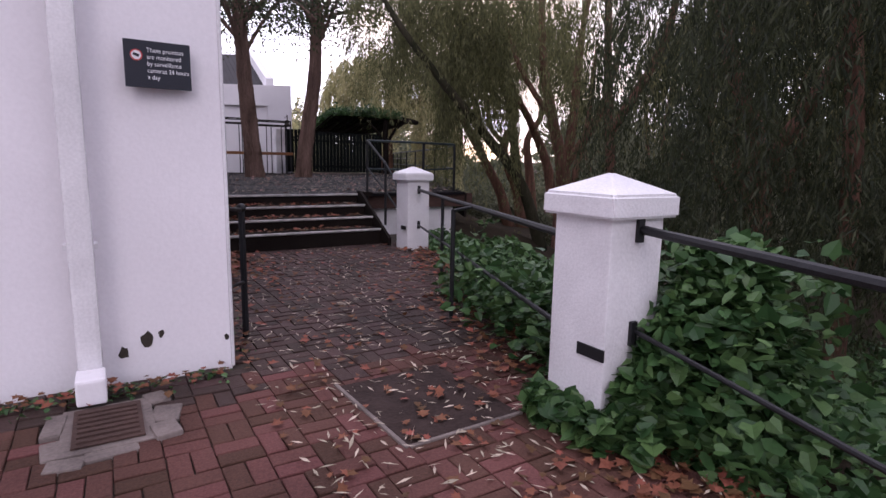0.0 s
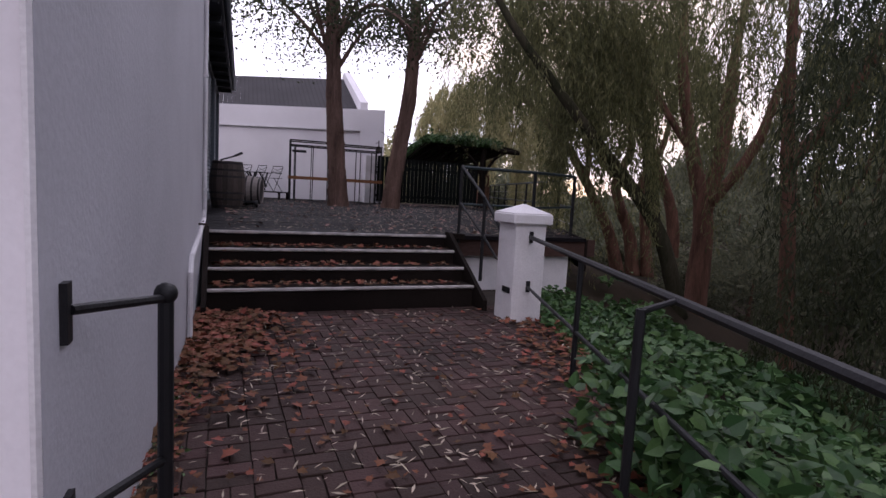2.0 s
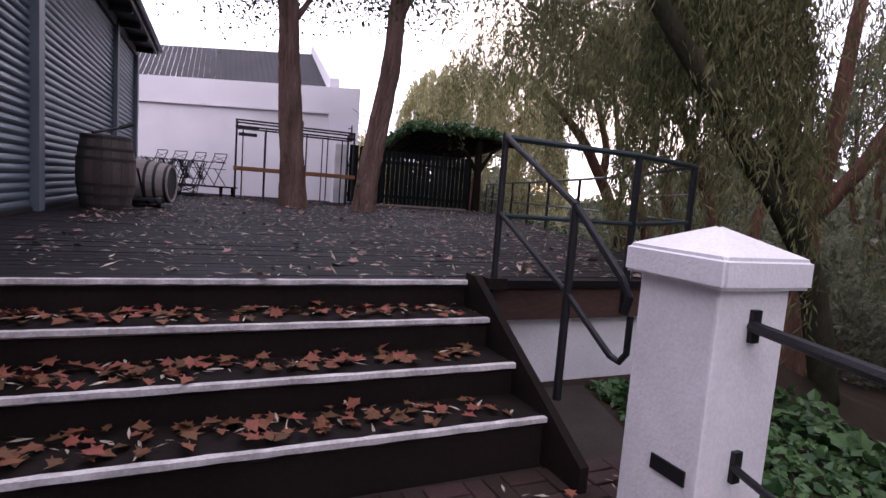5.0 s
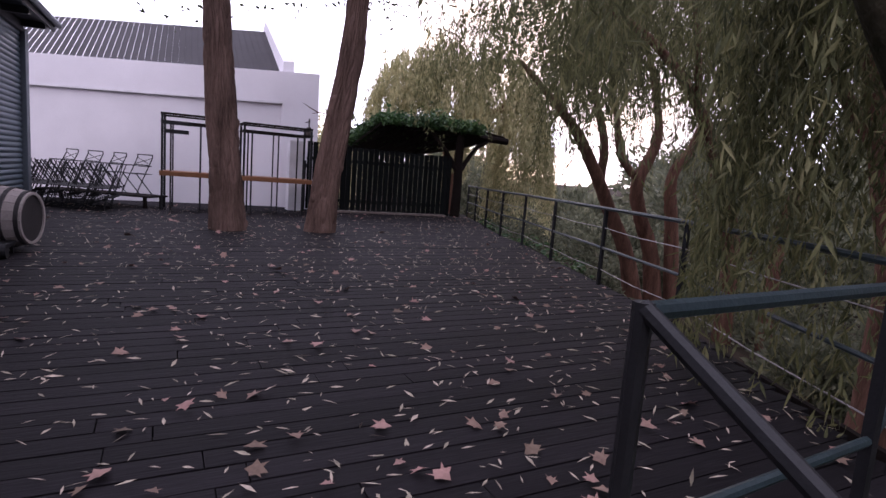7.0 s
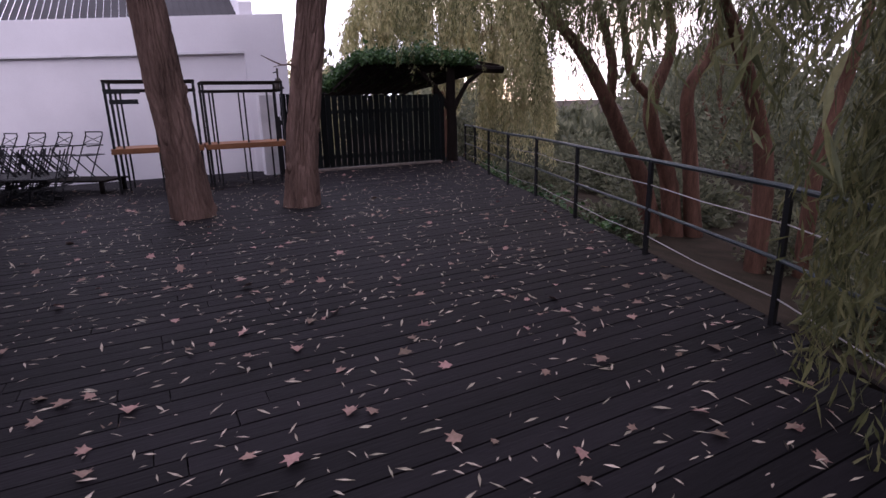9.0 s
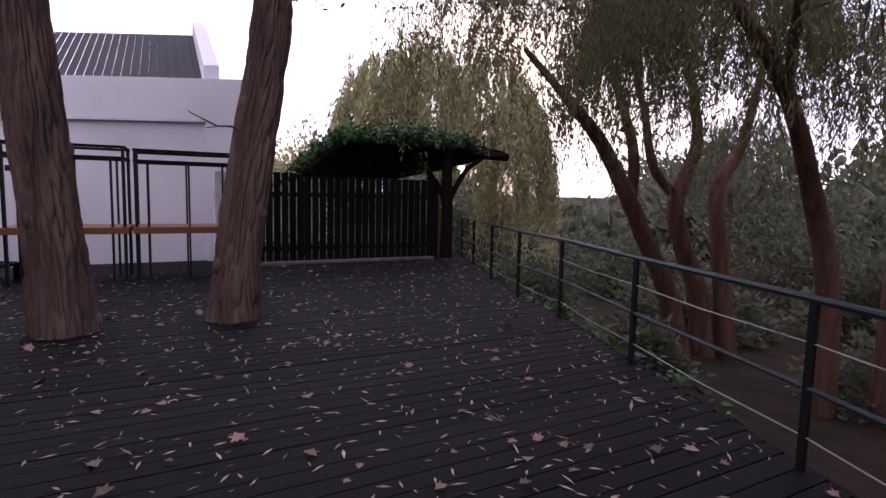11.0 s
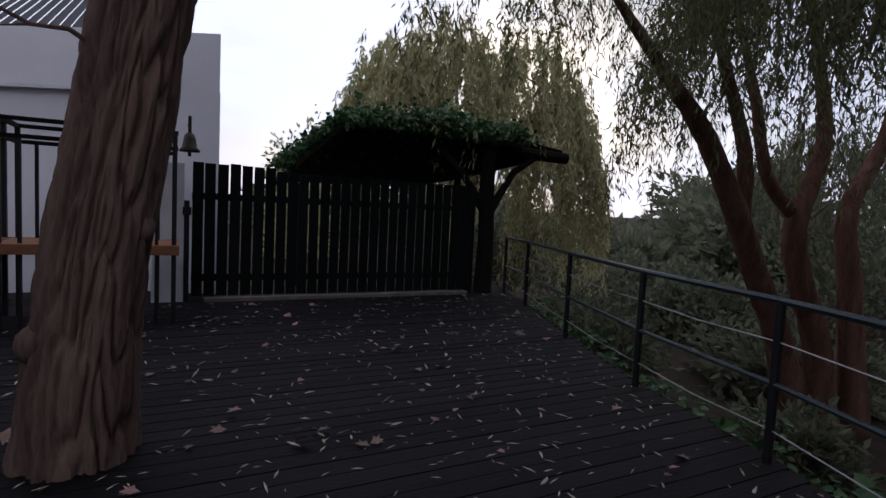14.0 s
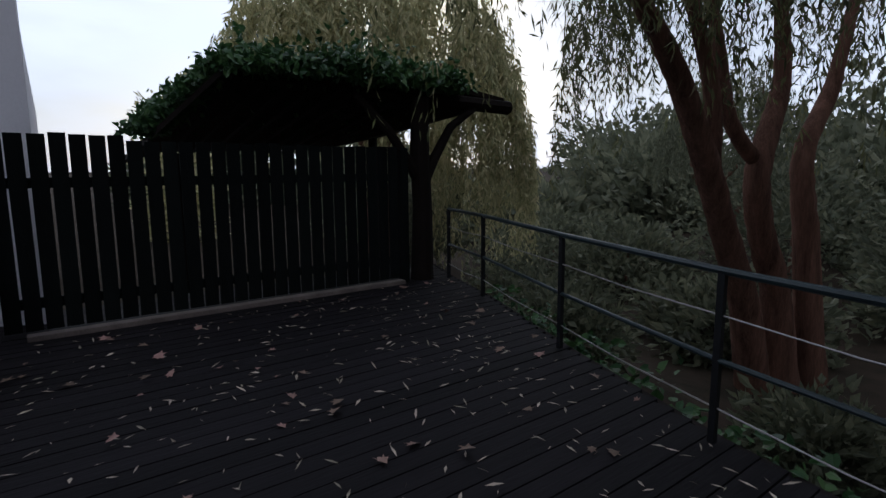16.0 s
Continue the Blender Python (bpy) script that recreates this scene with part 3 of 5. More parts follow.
b = [bm.verts.new(M_HALL @ Vector((-0.65, y, z))) for y, z in gp_]
bm.faces.new(a)
bm.faces.new(b[::-1])
for k in range(5):
    bm.faces.new((a[k], a[(k + 1) % 5], b[(k + 1) % 5], b[k]))
part("gable", bm, WHITE, roof, "white gable parapet")
part("back_slope", one(-14, -0.96, 4.2, 8.6, 4.2, 4.3, M_HALL), ROOFTILE, roof)

# ---- fence gate ----
F0, F1 = Vector((7.25, 22.5, D)), Vector((11.26, 22.47, D))
fence = thing("board_fence", (9, 22, D), "black stained vertical board fence with narrow gaps", "fence")
NB = 27
for k in range(NB):
    f = k / NB
    p, q = F0.lerp(F1, f), F0.lerp(F1, f + 0.86 / NB)
    h = (1.76 if f < 0.24 else 1.71 - 0.01 * f) + 0.02 * rng.random()
    w = (q - p).length
    m = Matrix.Translation(p) @ Matrix.Rotation(math.atan2(q.y - p.y, q.x - p.x) + 0.01 * (rng.random() - 0.5), 4, "Z") @ Matrix.Rotation(0.008 * (rng.random() - 0.5), 4, "Y")
    part("board", one(0, w, -0.012, 0.012, 0.06, h, m), FENCEWOOD, fence)
for z in (0.25, 1.30):
    m = Matrix.Translation(F0) @ Matrix.Rotation(math.atan2(F1.y - F0.y, F1.x - F0.x), 4, "Z")
    part("rail", one(0, (F1 - F0).length, 0.014, 0.06, z, z + 0.09, m), FENCEWOOD, fence)
part("hinge_post", rod([(7.19, 22.46, D), (7.19, 22.46, D + 1.28)], 0.03), STEEL, fence)
part("latch", one(7.14, 7.24, 22.40, 22.48, D + 1.1, D + 1.2), STEEL, fence)
part("end_post", one(11.27, 11.37, 22.42, 22.52, D, D + 1.70), FENCEWOOD, fence)
kerb = tagged(part("kerb", one(0.15, 4.0, -0.14, -0.02, D - 0.02, D + 0.045, Matrix.Translation((F0.x, F0.y, 0)) @ Matrix.Rotation(math.atan2(F1.y - F0.y, F1.x - F0.x), 4, "Z"), 0.008), CEMENT), "pale stone kerb under the fence", "kerb", kind="structure")

# ---- ivy-grown shelter behind the fence ----
PG = thing("ivy_shelter", (10.5, 23, D), "dark timber shelter with a roof overgrown by ivy", "shelter")
bm = bmesh.new()
rp_ = [((9.30, 22.55, 3.25), (11.9, 22.6, 3.30), (12.4, 27.0, 2.60), (9.5, 27.4, 2.52)), ((11.9, 22.6, 3.30), (13.2, 22.6, 3.14), (13.5, 26.6, 2.85), (12.4, 27.0, 2.60)), ((8.65, 23.0, 2.58), (9.30, 22.55, 3.25), (9.5, 27.4, 2.52), (8.8, 27.0, 2.3))]
for f in rp_:
    lo = [bm.verts.new(p) for p in f]
    hi = [bm.verts.new(Vector(p) + Vector((0, 0, 0.07))) for p in f]
    bm.faces.new(lo[::-1])
    bm.faces.new(hi)
    for k in range(len(f)):
        bm.faces.new((lo[k], lo[(k + 1) % len(f)], hi[(k + 1) % len(f)], hi[k]))
part("roof", bm, DARKWOOD, PG, "dark underside of timber boards")
part("front_beam", rod([(9.3, 22.56, 3.19), (12.0, 22.62, 3.23)], 0.07), DARKWOOD, PG)
part("side_beam", rod([(10.8, 22.62, 3.13), (13.3, 22.62, 3.08)], 0.10), DARKWOOD, PG)
part("post", rod([(11.62, 22.5, D - 0.1), (11.64, 22.5, 1.7), (11.62, 22.52, 2.4), (11.66, 22.55, 3.1)], [0.16, 0.13, 0.13, 0.11], 12), DARKWOOD, PG)
for k in range(9):
    part("joist", rod([(9.4 + k * 0.32, 22.65, 3.18), (9.6 + k * 0.32, 26.9, 2.52)], 0.035, 6), DARKWOOD, PG)
part("back_post", rod([(9.7, 27.2, -0.3), (9.7, 27.2, 2.5)], 0.09), DARKWOOD, PG)
part("back_post", rod([(13.2, 26.4, -1.2), (13.2, 26.4, 2.85)], 0.09), DARKWOOD, PG)
part("brace", rod([(11.62, 22.5, 2.0), (11.42, 22.5, 2.30), (11.15, 22.5, 2.66), (10.75, 22.6, 3.08)], [0.085, 0.07, 0.06, 0.05]), DARKWOOD, PG)
part("brace", rod([(11.62, 22.5, 1.95), (11.85, 22.5, 2.35), (12.15, 22.55, 2.75), (12.6, 22.6, 3.02)], [0.085, 0.07, 0.06, 0.05]), DARKWOOD, PG)
n = 9000
uu, vv, pick = RND.random(n), RND.random(n), RND.random(n)
near_e, left_e = pick < 0.45, pick > 0.74
cx = np.where(near_e, 9.2 + uu * 3.1, np.where(left_e, 9.3 - 0.72 * vv + RND.normal(0, 0.10, n), 9.2 + uu * 3.6))
cy = np.where(near_e, 22.55 + RND.normal(0, 0.15, n), np.where(left_e, 22.55 + vv * 0.6 + np.abs(RND.normal(0, 0.5, n)), 22.65 + vv * 3.2))
hump = 0.08 + 0.16 * np.sin(np.clip((cx - 9.0) / 3.8, 0, 1) * np.pi) + 0.10 * np.sin(cx * 4.1) * np.cos(cy * 3)
cz = np.where(left_e, 3.30 - 0.72 * vv, np.where(near_e, 3.27, 3.27 - 0.5 * vv)) + np.abs(RND.normal(0, 1, n)) * np.abs(hump) * np.where(near_e | left_e, 0.7, 1.0) - np.where(near_e, 0.10 * RND.random(n), 0)
al = unit(RND.normal(0, 1, (n, 3)) + np.array([0, -0.3, -0.3]))
part("ivy", leaves_mesh(np.stack([cx, cy, cz], 1), al, unit(RND.normal(0, 1, (n, 3))), RND.uniform(0.05, 0.10, n), RND.uniform(0.045, 0.085, n), "ivy"), IVY, PG, "ivy leaves heaped along the roof")
# ---- trees ----
def trunk_mesh(points, radii, seg=18, ridged=0.10, seed=1):
    r = random.Random(seed)
    P = [Vector(p) for p in points]
    dense, rad = [], []
    for i in range(len(P) - 1):
        for k in range(8):
            f = k / 8
            a, b, c, d = P[max(i - 1, 0)], P[i], P[i + 1], P[min(i + 2, len(P) - 1)]
            dense.append(0.5 * ((2 * b) + (c - a) * f + (2 * a - 5 * b + 4 * c - d) * f * f + (3 * b - a - 3 * c + d) * f ** 3))
            rad.append(radii[i] * (1 - f) + radii[i + 1] * f)
    dense.append(P[-1])
    rad.append(radii[-1])
    bm = tube(bmesh.new(), dense, rad, seg, ridged, r)
    return bm


def bark_trunk(points, radii, seed, seg=200, per=40):
    """A trunk with deep, winding vertical fissures in its bark."""
    P = [Vector(p) for p in points]
    bm = bmesh.new()
    dense, rad = [], []
    for i in range(len(P) - 1):
        for k in range(per):
            f = k / per
            a, b, c, d = P[max(i - 1, 0)], P[i], P[i + 1], P[min(i + 2, len(P) - 1)]
            dense.append(0.5 * ((2 * b) + (c - a) * f + (2 * a - 5 * b + 4 * c - d) * f * f + (3 * b - a - 3 * c + d) * f ** 3))
            rad.append(radii[i] * (1 - f) + radii[i + 1] * f)
    rings = []
    for p, r in zip(dense, rad):
        ring = []
        for k in range(seg):
            a = 2 * math.pi * k / seg
            u = Vector((math.cos(a), math.sin(a), 0))
            q = Vector((u.x * 5.2, u.y * 5.2, p.z * 2.2 + seed * 7))
            ridge = 1 - abs(noise.noise(q)) * 2.6
            small = 1 - abs(noise.noise(q * 2.3)) * 2.2
            swell = noise.noise(Vector((u.x * 0.9, u.y * 0.9, p.z * 1.3 + seed)))
            cut = -0.046 * max(ridge, 0.0) ** 1.6 - 0.012 * max(small, 0.0) ** 2 + 0.018 * swell
            ring.append(bm.verts.new(p + u * (r + 0.022 + cut)))
        rings.append(ring)
    for a, b in zip(rings, rings[1:]):
        for k in range(seg):
            bm.faces.new((a[k], a[(k + 1) % seg], b[(k + 1) % seg], b[k]))
    bm.faces.new(rings[0][::-1])
    bm.faces.new(rings[-1])
    return bm


def strands(count, centre, spread, top, drop, leaf, per, seed, hollow=0.0, sway=0.25):
    """Hanging willow twigs set with narrow leaves: arrays for leaves_mesh."""
    g = np.random.default_rng(seed)
    ang = g.uniform(0, 2 * np.pi, count)
    rad = np.sqrt(g.uniform(hollow, 1, count))
    sx = centre[0] + rad * np.cos(ang) * spread[0]
    sy = centre[1] + rad * np.sin(ang) * spread[1]
    lump = 0.55 + 0.45 * np.sin(ang * 5 + seed) * np.cos(rad * 7 + ang * 2)
    sz = top - (rad ** 2) * (top - centre[2]) * 0.75 + g.normal(0, 0.35, count)
    ln = drop * g.uniform(0.35, 1.0, count) * (0.55 + 0.6 * rad) * (0.75 + 0.35 * lump)
    t = g.uniform(0, 1, (count, per))
    phase = g.uniform(0, 6.28, count)[:, None]
    ox = np.cos(ang)[:, None] * sway * np.sqrt(t) + 0.06 * np.sin(t * 5 + phase)
    oy = np.sin(ang)[:, None] * sway * np.sqrt(t) + 0.06 * np.cos(t * 4 + phase)
    c = np.stack([sx[:, None] + ox, sy[:, None] + oy, sz[:, None] - ln[:, None] * t], 2).reshape(-1, 3)
    m = len(c)
    c += g.normal(0, 0.03, (m, 3))
    al = unit(g.normal(0, 0.42, (m, 3)) + np.array([0, 0, -1.0]))
    return c, al, unit(g.normal(0, 1, (m, 3))), g.uniform(0.6, 1.3, m) * leaf[0], g.uniform(0.7, 1.3, m) * leaf[1]


def willow(name, base, trunks, crown, mat, label, bark=WILLOWBARK, group="willows along the bank"):
    t = thing(name, base, label, "tree", group)
    for i, (pts_, rad) in enumerate(trunks):
        part("trunk" if i == 0 else "limb", trunk_mesh(pts_, rad, 12, 0.12, i + 3), bark, t, smooth=True)
    arr = [strands(*c) for c in crown]
    part("crown", leaves_mesh(*[np.concatenate([a[k] for a in arr]) for k in range(5)]), mat, t, "drooping curtains of narrow leaves")
    return t


def on_bank(x, y):
    return bank_z(x, y) - 0.15


# the two pale-barked trees growing through the deck
def deck_tree(x, y, pts_, rad, label, seed, crown):
    t = thing("deck_tree", (x, y, D), label, "tree", "trees growing through the deck")
    part("trunk", bark_trunk(pts_, rad, seed), BARK, t, smooth=True)
    for k in range(5):
        f = 0.35 + 0.5 * k
        i = min(int(f), len(pts_) - 2)
        c = Vector(pts_[i]).lerp(Vector(pts_[i + 1]), f - i)
        a = seed * 1.7 + k * 2.1
        bm = bmesh.new()
        bmesh.ops.create_icosphere(bm, subdivisions=2, radius=0.06, matrix=Matrix.Translation(c + Vector((math.cos(a), math.sin(a), 0)) * rad[i] * 0.86) @ Matrix.Diagonal((1, 1, 1.5, 1)))
        part("knot", bm, BARK, t, smooth=True)
    g = np.random.default_rng(seed)
    top = Vector(pts_[-1])
    cs = []
    for k in range(9):
        a = k * 2.4 + seed
        e = top + Vector((math.cos(a) * (1.2 + 0.32 * k), math.sin(a) * (1.2 + 0.32 * k), 0.25 + 0.35 * (k % 4) - 0.11 * k + crown))
        m_ = top.lerp(e, 0.5) + Vector((0, 0, 0.25))
        b0 = Vector(pts_[-2]).lerp(top, (k % 5) / 6)
        part("limb", trunk_mesh([b0, m_, e], [0.07, 0.04, 0.015], 7, 0.1, k), BARK, t, smooth=True)
        n_ = 760
        cc = np.array(m_.lerp(e, 0.7)) + g.normal(0, 1, (n_, 3)) * np.array([0.8, 0.8, 0.40])
        cs.append(cc)
    c = np.concatenate(cs)
    n_ = len(c)
    part("crown", leaves_mesh(c, unit(g.normal(0, 1, (n_, 3)) + np.array([0, 0, -0.5])), unit(g.normal(0, 1, (n_, 3))), g.uniform(0.08, 0.15, n_), g.uniform(0.04, 0.075, n_), "lance"), WILLOW_SHADED, t, "small dark leaves")
    return t


deck_tree(4.95, 18.1, [(4.97, 18.1, D - 0.2), (4.92, 18.1, 1.4), (4.82, 18.1, 2.7), (4.73, 18.1, 4.0), (4.62, 18.15, 6.4)], [0.31, 0.245, 0.225, 0.20, 0.16], "tall slender tree with ridged brown bark in the deck", 11, -0.9)
deck_tree(6.52, 18.1, [(6.50, 18.1, D - 0.2), (6.57, 18.1, 1.5), (6.75, 18.1, 2.7), (6.92, 18.1, 3.8), (7.00, 18.12, 4.8), (7.06, 18.2, 6.8)], [0.29, 0.23, 0.215, 0.205, 0.175, 0.13], "slightly bent tree with ridged brown bark in the deck", 12, -1.0)

twig = thing("bare_twig", (6.6, 18.0, 2.8), "thin bare twig growing from the deck tree trunk", "twig")
part("stem", rod([(6.70, 18.05, 2.72), (6.50, 17.98, 2.83), (6.36, 17.96, 2.82), (6.22, 17.95, 2.88), (6.08, 17.94, 2.95)], [0.014, 0.012, 0.01, 0.008, 0.004], 6), BARK, twig)
part("side_shoot", rod([(6.36, 17.96, 2.82), (6.24, 17.95, 2.79)], [0.008, 0.003], 5), BARK, twig)

# big multi-stemmed willow beyond the deck
b = on_bank(17.4, 20.3)
willow("willow_tree", (17.4, 20.3, b), [
    ([(17.2, 20.5, b), (16.55, 20.5, 0.0), (15.75, 20.5, 1.2), (14.95, 20.5, 2.4), (14.1, 20.5, 3.45), (13.1, 20.45, 4.2), (12.0, 20.3, 4.9)], [0.30, 0.23, 0.20, 0.18, 0.15, 0.10, 0.05]),
    ([(17.8, 20.3, b), (17.5, 20.4, 0.0), (16.95, 20.5, 1.2), (16.7, 20.5, 2.15), (17.3, 20.5, 3.5), (17.0, 20.5, 4.8), (16.4, 20.6, 6.4)], [0.30, 0.24, 0.21, 0.19, 0.14, 0.10, 0.05]),
    ([(15.2, 20.5, 2.1), (15.3, 20.6, 3.2), (14.9, 20.8, 4.6), (14.4, 21.0, 6.0)], [0.14, 0.12, 0.09, 0.04]),
    ([(18.3, 20.0, b), (18.0, 20.2, 1.0), (17.9, 20.3, 2.4), (18.6, 20.2, 3.6), (18.9, 20.0, 5.6)], [0.26, 0.20, 0.17, 0.13, 0.06]),
    ([(16.75, 20.5, 2.2), (16.1, 20.7, 2.9), (15.9, 20.9, 4.2), (15.6, 21.2, 5.8)], [0.13, 0.11, 0.09, 0.04]),
], [(520, (12.9, 20.0, 4.5), (2.2, 2.0), 7.2, 1.3, (0.14, 0.022), 34, 26, 0.0), (880, (16.8, 20.0, 3.8), (3.4, 3.4), 8.0, 2.7, (0.18, 0.03), 34, 21, 0.05), (420, (14.2, 18.4, 4.0), (2.2, 2.4), 6.8, 1.7, (0.15, 0.024), 34, 24, 0.1)], WILLOW, "big multi-stemmed willow with reddish bark on the bank")
# slim willow close to the rail, its twigs hanging over the deck
b = on_bank(16.4, 16.9)
willow("willow_tree", (16.4, 16.9, b), [
    ([(16.4, 16.9, b), (16.3, 16.9, 0.6), (15.6, 16.9, 2.2), (14.2, 16.7, 3.8), (12.4, 16.6, 4.9), (10.6, 17.0, 5.6)], [0.24, 0.20, 0.17, 0.12, 0.08, 0.03]),
    ([(17.0, 16.2, b), (17.0, 16.2, 1.0), (17.3, 16.0, 2.8), (16.9, 15.4, 5.6)], [0.18, 0.15, 0.12, 0.05]),
    ([(14.2, 16.7, 3.8), (12.8, 15.8, 5.0), (11.4, 15.0, 5.8)], [0.09, 0.06, 0.03]),
], [(420, (9.9, 17.4, 4.0), (1.7, 2.0), 5.3, 1.3, (0.10, 0.015), 32, 22, 0.1), (640, (11.4, 14.8, 3.6), (2.0, 2.6), 7.2, 2.0, (0.11, 0.016), 34, 23, 0.1), (520, (13.2, 15.6, 3.6), (2.2, 2.6), 7.4, 2.2, (0.14, 0.022), 34, 25, 0.05)], WILLOW, "slim willow trailing its twigs above the deck rail")

# leaning willow at the deck corner
b = on_bank(9.4, 9.6)
willow("willow_tree", (9.4, 9.6, b), [
    ([(9.4, 9.6, b), (8.7, 9.6, 0.9), (7.6, 9.75, 2.1), (6.7, 9.85, 3.0), (5.9, 10.0, 3.9), (5.1, 10.3, 5.2)], [0.15, 0.12, 0.10, 0.08, 0.06, 0.03]),
    ([(8.6, 9.6, 1.1), (9.0, 10.6, 3.0), (8.8, 11.6, 5.4)], [0.11, 0.08, 0.04]),
], [(270, (9.4, 10.4, 2.6), (1.6, 2.0), 6.2, 2.7, (0.13, 0.018), 38, 31, 0.12), (330, (7.0, 12.0, 4.1), (1.1, 1.5), 6.4, 1.5, (0.13, 0.018), 36, 37, 0.0), (330, (7.0, 10.5, 3.2), (0.9, 1.0), 5.6, 2.0, (0.13, 0.018), 36, 38, 0.0), (240, (7.5, 10.2, 4.0), (1.2, 1.5), 6.0, 1.1, (0.13, 0.018), 34, 32, 0.1), (520, (7.9, 10.2, 1.7), (0.8, 0.8), 4.6, 2.4, (0.13, 0.018), 38, 35, 0.05), (230, (8.8, 11.6, 4.8), (2.2, 2.2), 7.8, 2.0, (0.15, 0.022), 34, 36, 0.05)], WILLOW, "leaning willow with long green curtains beside the deck", MOSSBARK)
# forked tree behind it
b = on_bank(12.0, 11.7)
willow("willow_tree", (12.0, 11.7, b), [
    ([(12.0, 11.7, b), (12.0, 11.7, 1.0), (11.8, 11.9, 2.2), (11.5, 12.2, 4.2), (11.4, 12.3, 6.4)], [0.27, 0.21, 0.16, 0.12, 0.05]),
    ([(12.0, 11.7, 1.0), (12.15, 11.6, 2.4), (12.2, 11.5, 4.6), (12.4, 11.4, 6.6)], [0.16, 0.13, 0.10, 0.04]),
    ([(12.05, 11.6, 1.4), (12.7, 11.1, 2.8), (13.2, 10.8, 5.2)], [0.13, 0.11, 0.05]),
    ([(11.8, 11.9, 2.4), (11.0, 12.6, 4.0), (10.6, 13.0, 5.6)], [0.09, 0.07, 0.03]),
], [(230, (12.0, 11.7, 3.4), (2.3, 2.3), 7.6, 2.4, (0.16, 0.024), 32, 33, 0.1)], WILLOW, "forked reddish willow trunk rising from the bank")
b = on_bank(10.3, 8.2)
willow("willow_tree", (10.3, 8.2, b), [
    ([(10.3, 8.2, b), (10.2, 8.4, 1.2), (10.2, 8.6, 2.8), (10.0, 8.7, 6.2)], [0.13, 0.11, 0.095, 0.05]),
    ([(10.2, 8.5, 2.0), (10.6, 7.6, 3.8), (10.4, 7.0, 6.0)], [0.10, 0.08, 0.03]),
], [(220, (10.2, 7.4, 2.4), (1.9, 2.3), 6.8, 3.0, (0.15, 0.022), 36, 34, 0.12)], WILLOW, "upright dark-barked willow on the bank")
b = on_bank(9.6, 4.6)
willow("willow_tree", (9.6, 4.6, b), [
    ([(9.6, 4.6, b), (9.4, 4.8, 1.4), (9.0, 5.2, 3.0), (8.4, 5.6, 5.6)], [0.17, 0.14, 0.11, 0.05]),
    ([(9.4, 4.8, 1.2), (9.9, 4.0, 3.2), (9.7, 3.4, 5.6)], [0.12, 0.09, 0.04]),
], [(850, (8.8, 4.8, 1.9), (1.9, 2.3), 6.4, 3.5, (0.13, 0.018), 40, 41, 0.12), (520, (7.6, 4.2, -0.1), (1.2, 2.2), 1.7, 1.7, (0.11, 0.018), 36, 42, 0.05)], WILLOW_SHADED, "dense willow curtain overhanging the path rail")
b = on_bank(7.6, 1.0)
willow("willow_tree", (7.6, 1.0, b), [
    ([(7.6, 1.0, b), (7.4, 1.3, 1.6), (7.0, 2.0, 3.4), (6.5, 2.5, 5.6)], [0.16, 0.13, 0.10, 0.05]),
    ([(8.2, 3.0, b), (8.1, 3.1, 2.0), (7.8, 3.6, 5.6)], [0.12, 0.10, 0.05]),
], [(1350, (7.4, 1.4, 1.6), (2.2, 3.0), 6.4, 3.6, (0.13, 0.018), 40, 51, 0.12)], WILLOW_SHADED, "dark willow trailing twigs above the ivy bank")
# far pale willow beyond the shelter
willow("willow_tree", (15.2, 29.6, -0.6), [
    ([(15.2, 29.6, -0.8), (15.1, 29.6, 2.4), (14.6, 29.8, 4.4), (13.4, 29.8, 5.8)], [0.4, 0.34, 0.25, 0.1]),
    ([(15.1, 29.6, 2.6), (16.6, 29.2, 4.6), (17.9, 29.0, 5.4)], [0.25, 0.18, 0.08]),
], [(330, (12.8, 29.3, 4.2), (1.5, 1.6), 6.5, 1.6, (0.24, 0.05), 32, 61, 0.0), (420, (14.2, 29.0, 3.6), (2.1, 1.8), 7.3, 2.2, (0.24, 0.05), 32, 62, 0.0), (460, (16.8, 28.7, 2.6), (2.2, 1.9), 7.4, 3.0, (0.24, 0.05), 34, 63, 0.0), (420, (17.9, 28.5, 1.2), (1.4, 1.6), 6.4, 4.0, (0.24, 0.05), 36, 64, 0.0)], WILLOW_PALE, "tall pale green weeping willow behind the shelter")
